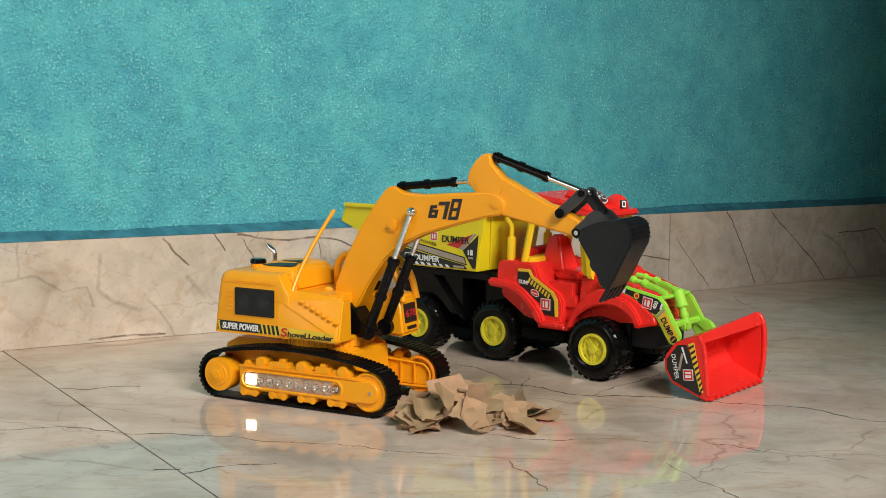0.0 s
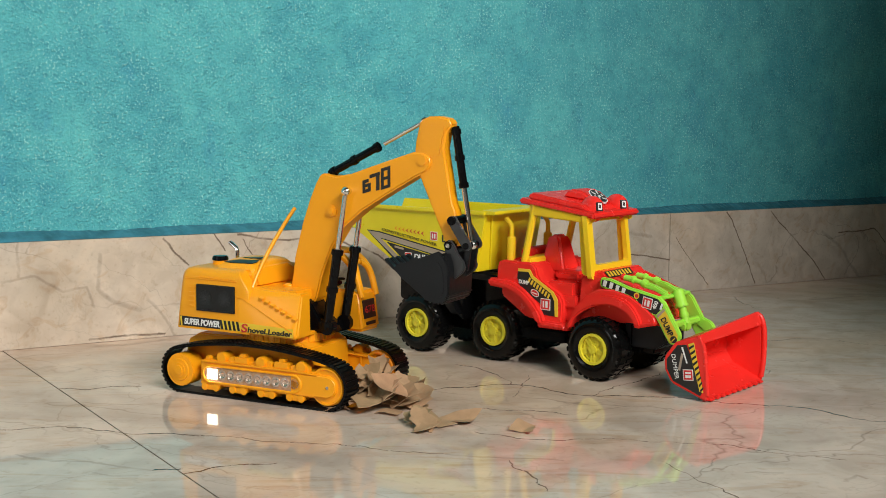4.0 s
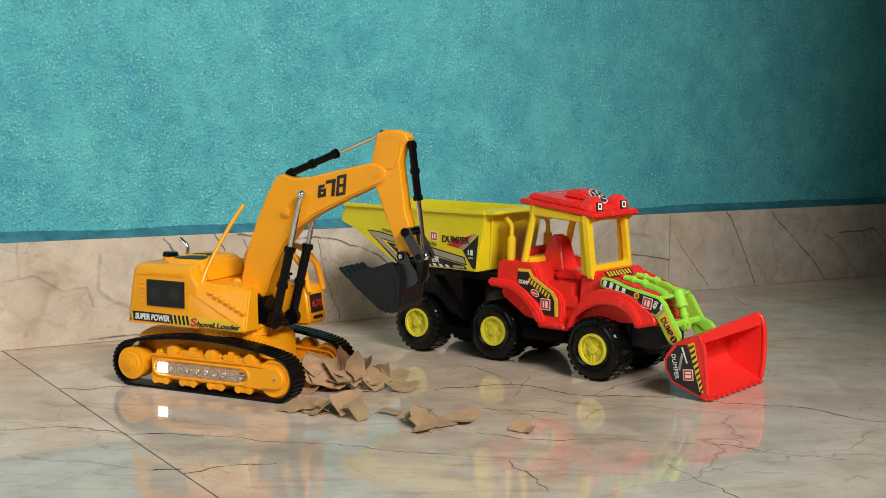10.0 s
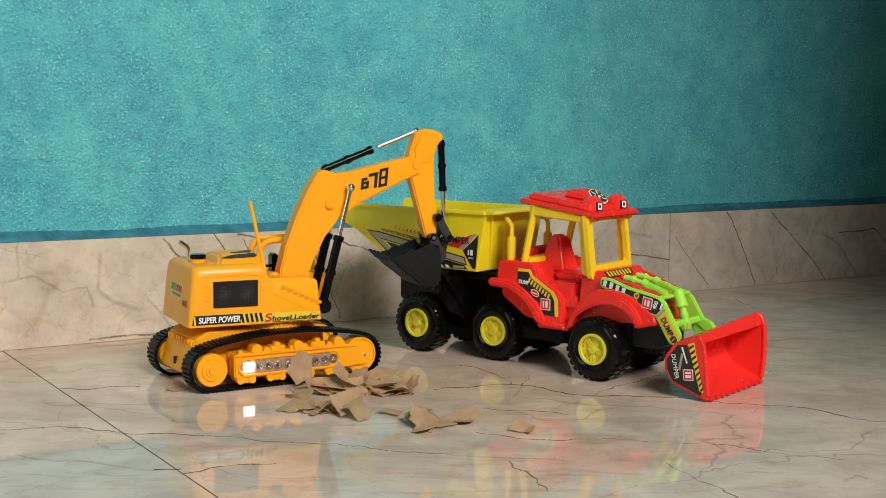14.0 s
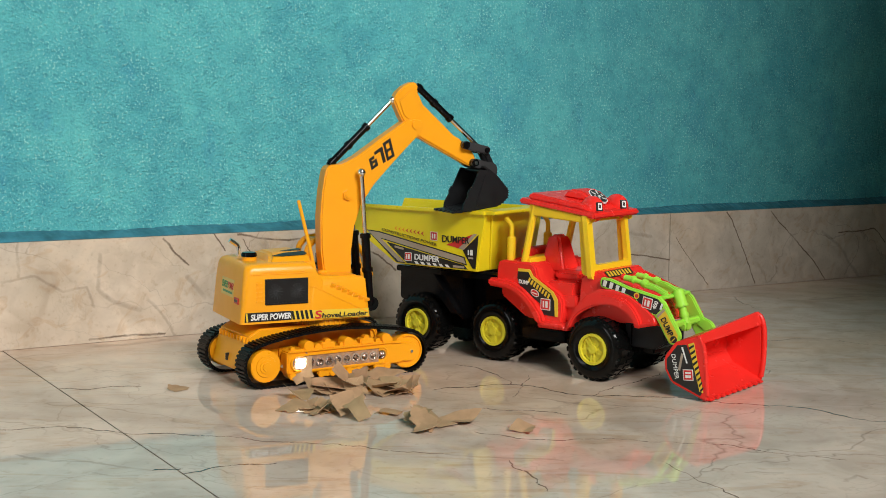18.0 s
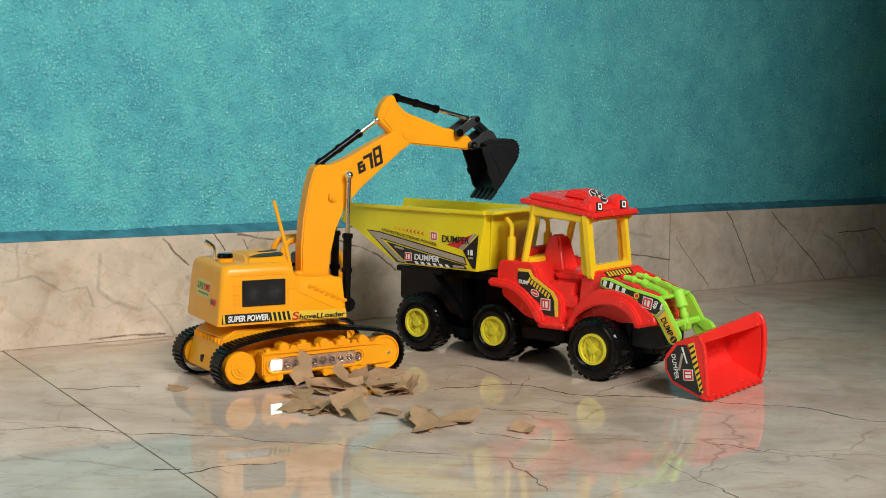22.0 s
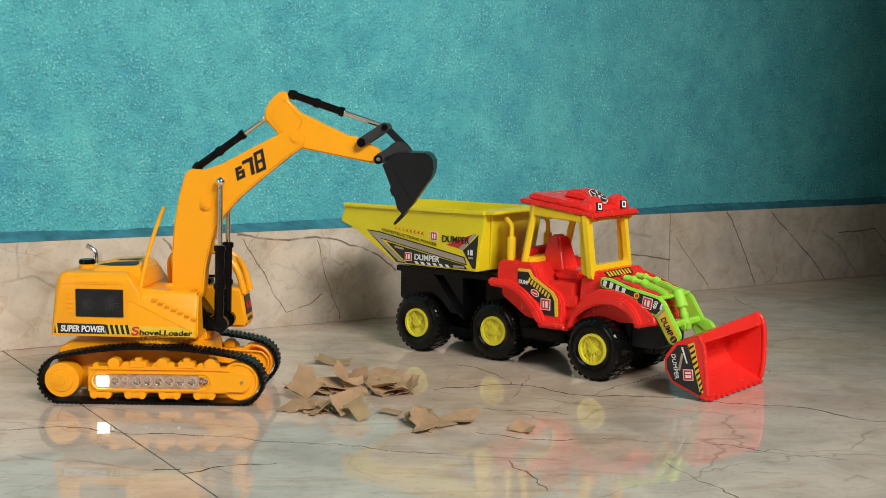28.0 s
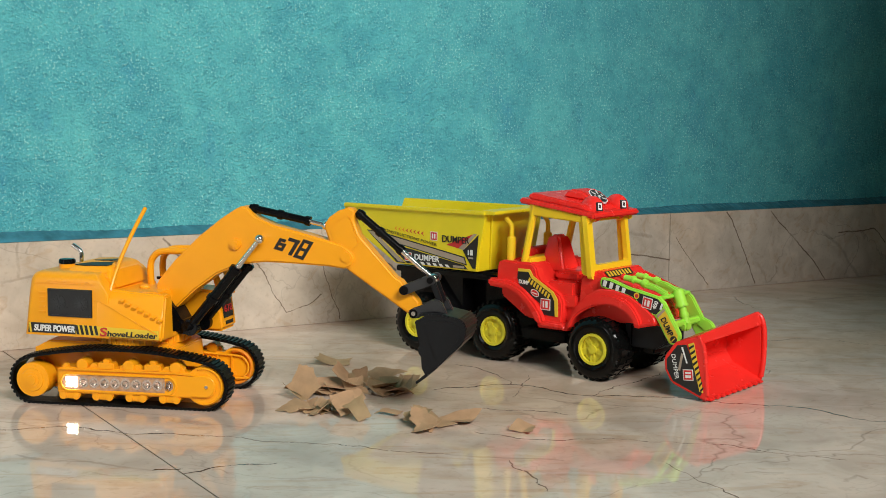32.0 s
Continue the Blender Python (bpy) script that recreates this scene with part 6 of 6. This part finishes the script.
ARM2 = [(16.5, 4.8, -36.7, -71), (17, 4.5, -32.6, -79), (17.5, 4.5, -34.3, -79), (18, 5.8, -30.5, -84), (18.5, 6.7, -31.2, -83), (19, 6.7, -31.2, -82), (19.5, 6.2, -29.7, -79), (20, 0, -11.6, -64), (21.5, 0, -11.6, -61), (22, -0.5, -8.5, -59), (22.5, -2.7, -10.2, -56), (23, -2.1, -8.4, -54), (23.5, -2.4, -8, -55), (24, -2.6, -8.2, -55), (24.5, -1.1, -8.8, -54), (25, -1.8, -11.0, -52), (25.5, -0.4, -14.5, -49), (27.5, 0.6, -14.6, -54), (28, -0.4, -13.8, -54), (28.5, -1.7, -11.4, -54), (29, -2.2, -11.4, -53), (29.5, -1.3, -12.1, -52), (30, -2.1, -12.6, -51), (30.5, -11.1, -4.3, -37), (31, -31.4, -23.5, -34), (31.5, -30.7, -24.1, -37), (32, -41.6, -36.2, -42)]


def at_root(t):
    x, y, h = series(DRIVE if t <= 17.0 else DRIVE2, t)
    return pose(x, y, 0, 0, 0, h)


def turned(p, a):
    c, s = math.cos(radians(a)), math.sin(radians(a))
    return Vector((p.x * c - p.z * s, p.y, p.x * s + p.z * c))


def aim(p, q, y=0.0):
    """A pose at p whose x axis points at q, in the arm's plane."""
    d = q - p
    return pose(p.x * MM, y, p.z * MM, 0, -math.degrees(math.atan2(d.z, d.x)), 0)


def arm_poses(t):
    b, s, k = series(ARM if t <= 16.5 else ARM2, t)
    g = s + k
    joint = PIVOT + turned(JOINT_AT, b)
    pin = joint + turned(Vector((STICK_LEN, 0, 0)), s)
    tip_ball = PIVOT + turned(BALL_AT, b)
    lug = Vector((45, 0, 58))
    scyl = PIVOT + turned(Vector((4, 0, 104)), b)
    srod = joint + turned(Vector((-28, 0, 8)), s)
    bcyl = joint + turned(Vector((-13, 0, 31)), s)
    rock = joint + turned(Vector((50.5, 0, 9)), s)
    ear = pin + turned(Vector((-5.0, 0, 20.0)), g)
    # knee between rocker (21.6) and bucket link (17.4)
    d = ear - rock
    n = max(min(d.length, 38.5), 5.0)
    a = (21.6 ** 2 - 17.4 ** 2 + n * n) / (2 * n)
    h = math.sqrt(max(0.0, 21.6 ** 2 - a * a))
    u = d.normalized()
    knee = rock + u * a + Vector((-u.z, 0, u.x)) * h
    out = dict(boom=pose(PIVOT.x * MM, 0, PIVOT.z * MM, 0, -b, 0), stick=pose(joint.x * MM, 0, joint.z * MM, 0, -s, 0),
               bucket=pose(pin.x * MM, 0, pin.z * MM, 0, -g, 0), rocker=aim(rock, knee), link=aim(knee, ear),
               boom_cyl=aim(lug, tip_ball), boom_rod=aim(tip_ball, lug), scyl=aim(scyl, srod), srod=aim(srod, scyl),
               bcyl=aim(bcyl, knee), brod=aim(knee, bcyl))
    turn = pose(0, 0, 0, 0, 0, series(TURN, t)[0])
    out["house"] = Matrix()
    return {k: turn @ m for k, m in out.items()}


def settled(ob, q, lift=None):
    """A pose with the piece's lowest point just over the floor, plus its lift in mm."""
    m = pose(0, 0, 0, q[3], q[4], q[5])
    low = min((m @ v.co).z for v in ob.data.vertices)
    return pose(q[0], q[1], -low + 0.0003 + (q[2] if lift is None else lift) * MM, q[3], q[4], q[5])


def heaped(ob, rng, x, y, along_r, deep, tall, tilt):
    """A place in a loose heap, long across the view, higher in the middle."""
    u, v = rng.uniform(-1, 1), rng.uniform(-1, 1)
    top = max(0.0, 1 - u * u - v * v * 0.6)
    z = rng.random() * tall * top
    q = (x + 0.85 * u * along_r + 0.52 * v * deep, y - 0.53 * u * along_r + 0.84 * v * deep, z, rng.uniform(0.1, 1.0) * tilt * (0.5 + 0.5 * top), rng.uniform(-22, 22), -32 + rng.uniform(-75, 75))
    return settled(ob, q)


def motions():
    steps = [i * 0.25 for i in range(129)]
    walk(EXC["root"], [(t, at_root(t)) for t in steps])
    arm = {t: arm_poses(t) for t in steps}
    for key, obs in (("house", EXC["upper"]), ("boom", [EXC["boom"]]), ("stick", [EXC["stick"]]), ("bucket", [EXC["bucket"]]), ("rocker", [EXC["rocker"]]), ("link", [EXC["link"]]),
                     ("boom_cyl", [EXC["boom_l"][0], EXC["boom_r"][0]]), ("boom_rod", [EXC["boom_l"][1], EXC["boom_r"][1]]),
                     ("scyl", [EXC["sram"][0]]), ("srod", [EXC["sram"][1]]), ("bcyl", [EXC["bram"][0]]), ("brod", [EXC["bram"][1]])):
        for ob in obs:
            walk(ob, [(t, arm[t][key]) for t in steps])
    # scraps: heap in the open, pushed to the tracks, pulled closer, then run over and spread
    rng = random.Random(7)

    def one(ob):
        return heaped(ob, rng, 0.515, -0.434, 0.047, 0.036, 17, 58)

    def two(ob):
        return heaped(ob, rng, 0.484, -0.352, 0.036, 0.030, 31, 66)

    for ob, q in zip(STRAY_OBS, STRAYS):
        a, z = heaped(ob, rng, 0.556, -0.452, 0.035, 0.020, 6, 40), settled(ob, q)
        walk(ob, [(0.0, a), (1.8, a), (2.2 + 0.06 * (q[0] > 0.52), z), (32.0, z)])
    for ob, q in zip(FRONT_OBS, FRONT):
        a, b, z = one(ob), two(ob), settled(ob, q)
        walk(ob, [(0.0, a), (1.8, a), (2.5, b), (8.4, b), (8.95, z), (32.0, z)])
    for ob, q, r in zip(BACK_OBS, BACK, TALL):
        a, b, c, z = one(ob), two(ob), settled(ob, r), settled(ob, q)
        walk(ob, [(0.0, a), (1.8, a), (2.5, b), (8.4, b), (8.95, c), (13.1, c), (13.9, z), (32.0, z)])
    a, b, c = one(STANDING_OB), two(STANDING_OB), heaped(STANDING_OB, rng, 0.485, -0.29, 0.02, 0.01, 10, 40)
    z, e = (settled(STANDING_OB, q) for q in STANDING)
    walk(STANDING_OB, [(0.0, a), (1.8, a), (2.5, b), (8.4, b), (8.95, c), (13.1, c), (13.9, z), (24.2, z), (24.8, e), (32.0, e)])
    a, b, c, z = one(BIG_OB), two(BIG_OB), heaped(BIG_OB, rng, 0.485, -0.285, 0.02, 0.01, 14, 40), settled(BIG_OB, BIG)
    walk(BIG_OB, [(0.0, a), (1.8, a), (2.5, b), (8.4, b), (8.95, c), (13.1, c), (13.9, z), (32.0, z)])
    a, b, c, z = one(LONE_OB), two(LONE_OB), heaped(LONE_OB, rng, 0.43, -0.335, 0.02, 0.01, 2, 20), settled(LONE_OB, LONE)
    walk(LONE_OB, [(0.0, a), (1.8, a), (2.5, b), (8.4, b), (8.95, c), (13.1, c), (13.9, z), (32.0, z)])
    for k, ob in enumerate(LOAD_OBS):  # lifted in the bucket and tipped into the bed
        a, b = one(ob), two(ob)
        off = Matrix.Translation((0.024, (k - 1) * 0.008, 0.014 + 0.003 * k)) @ pose(0, 0, 0, 14 * (k - 1), -20, 30 * (k - 1))
        drop = TRUCK.matrix_world @ pose(-0.19 + 0.02 * (k - 1), 0.01 * (k - 1), 0.088, 4, 4, 40)
        rows = [(0.0, a), (1.8, a), (2.5, b), (8.75, b)]
        rows += [(t, at_root(t) @ arm[t]["bucket"] @ off) for t in steps if 9.25 <= t <= 19.5]
        walk(ob, rows + [(20.0, drop), (32.0, drop)])
    for k, ob in enumerate(FILL_OBS):
        a, b = one(ob), two(ob)
        if k % 4 == 0:
            c = z = heaped(ob, rng, 0.447, -0.362, 0.028, 0.012, 2, 30)
        else:
            c, z = heaped(ob, rng, 0.484, -0.294, 0.027, 0.016, 21, 66), heaped(ob, rng, 0.492, -0.314, 0.038, 0.008, 2, 14)
        walk(ob, [(0.0, a), (1.8, a), (2.5, b), (8.4, b), (8.95, c), (13.1, c), (13.9, z), (32.0, z)])


motions()
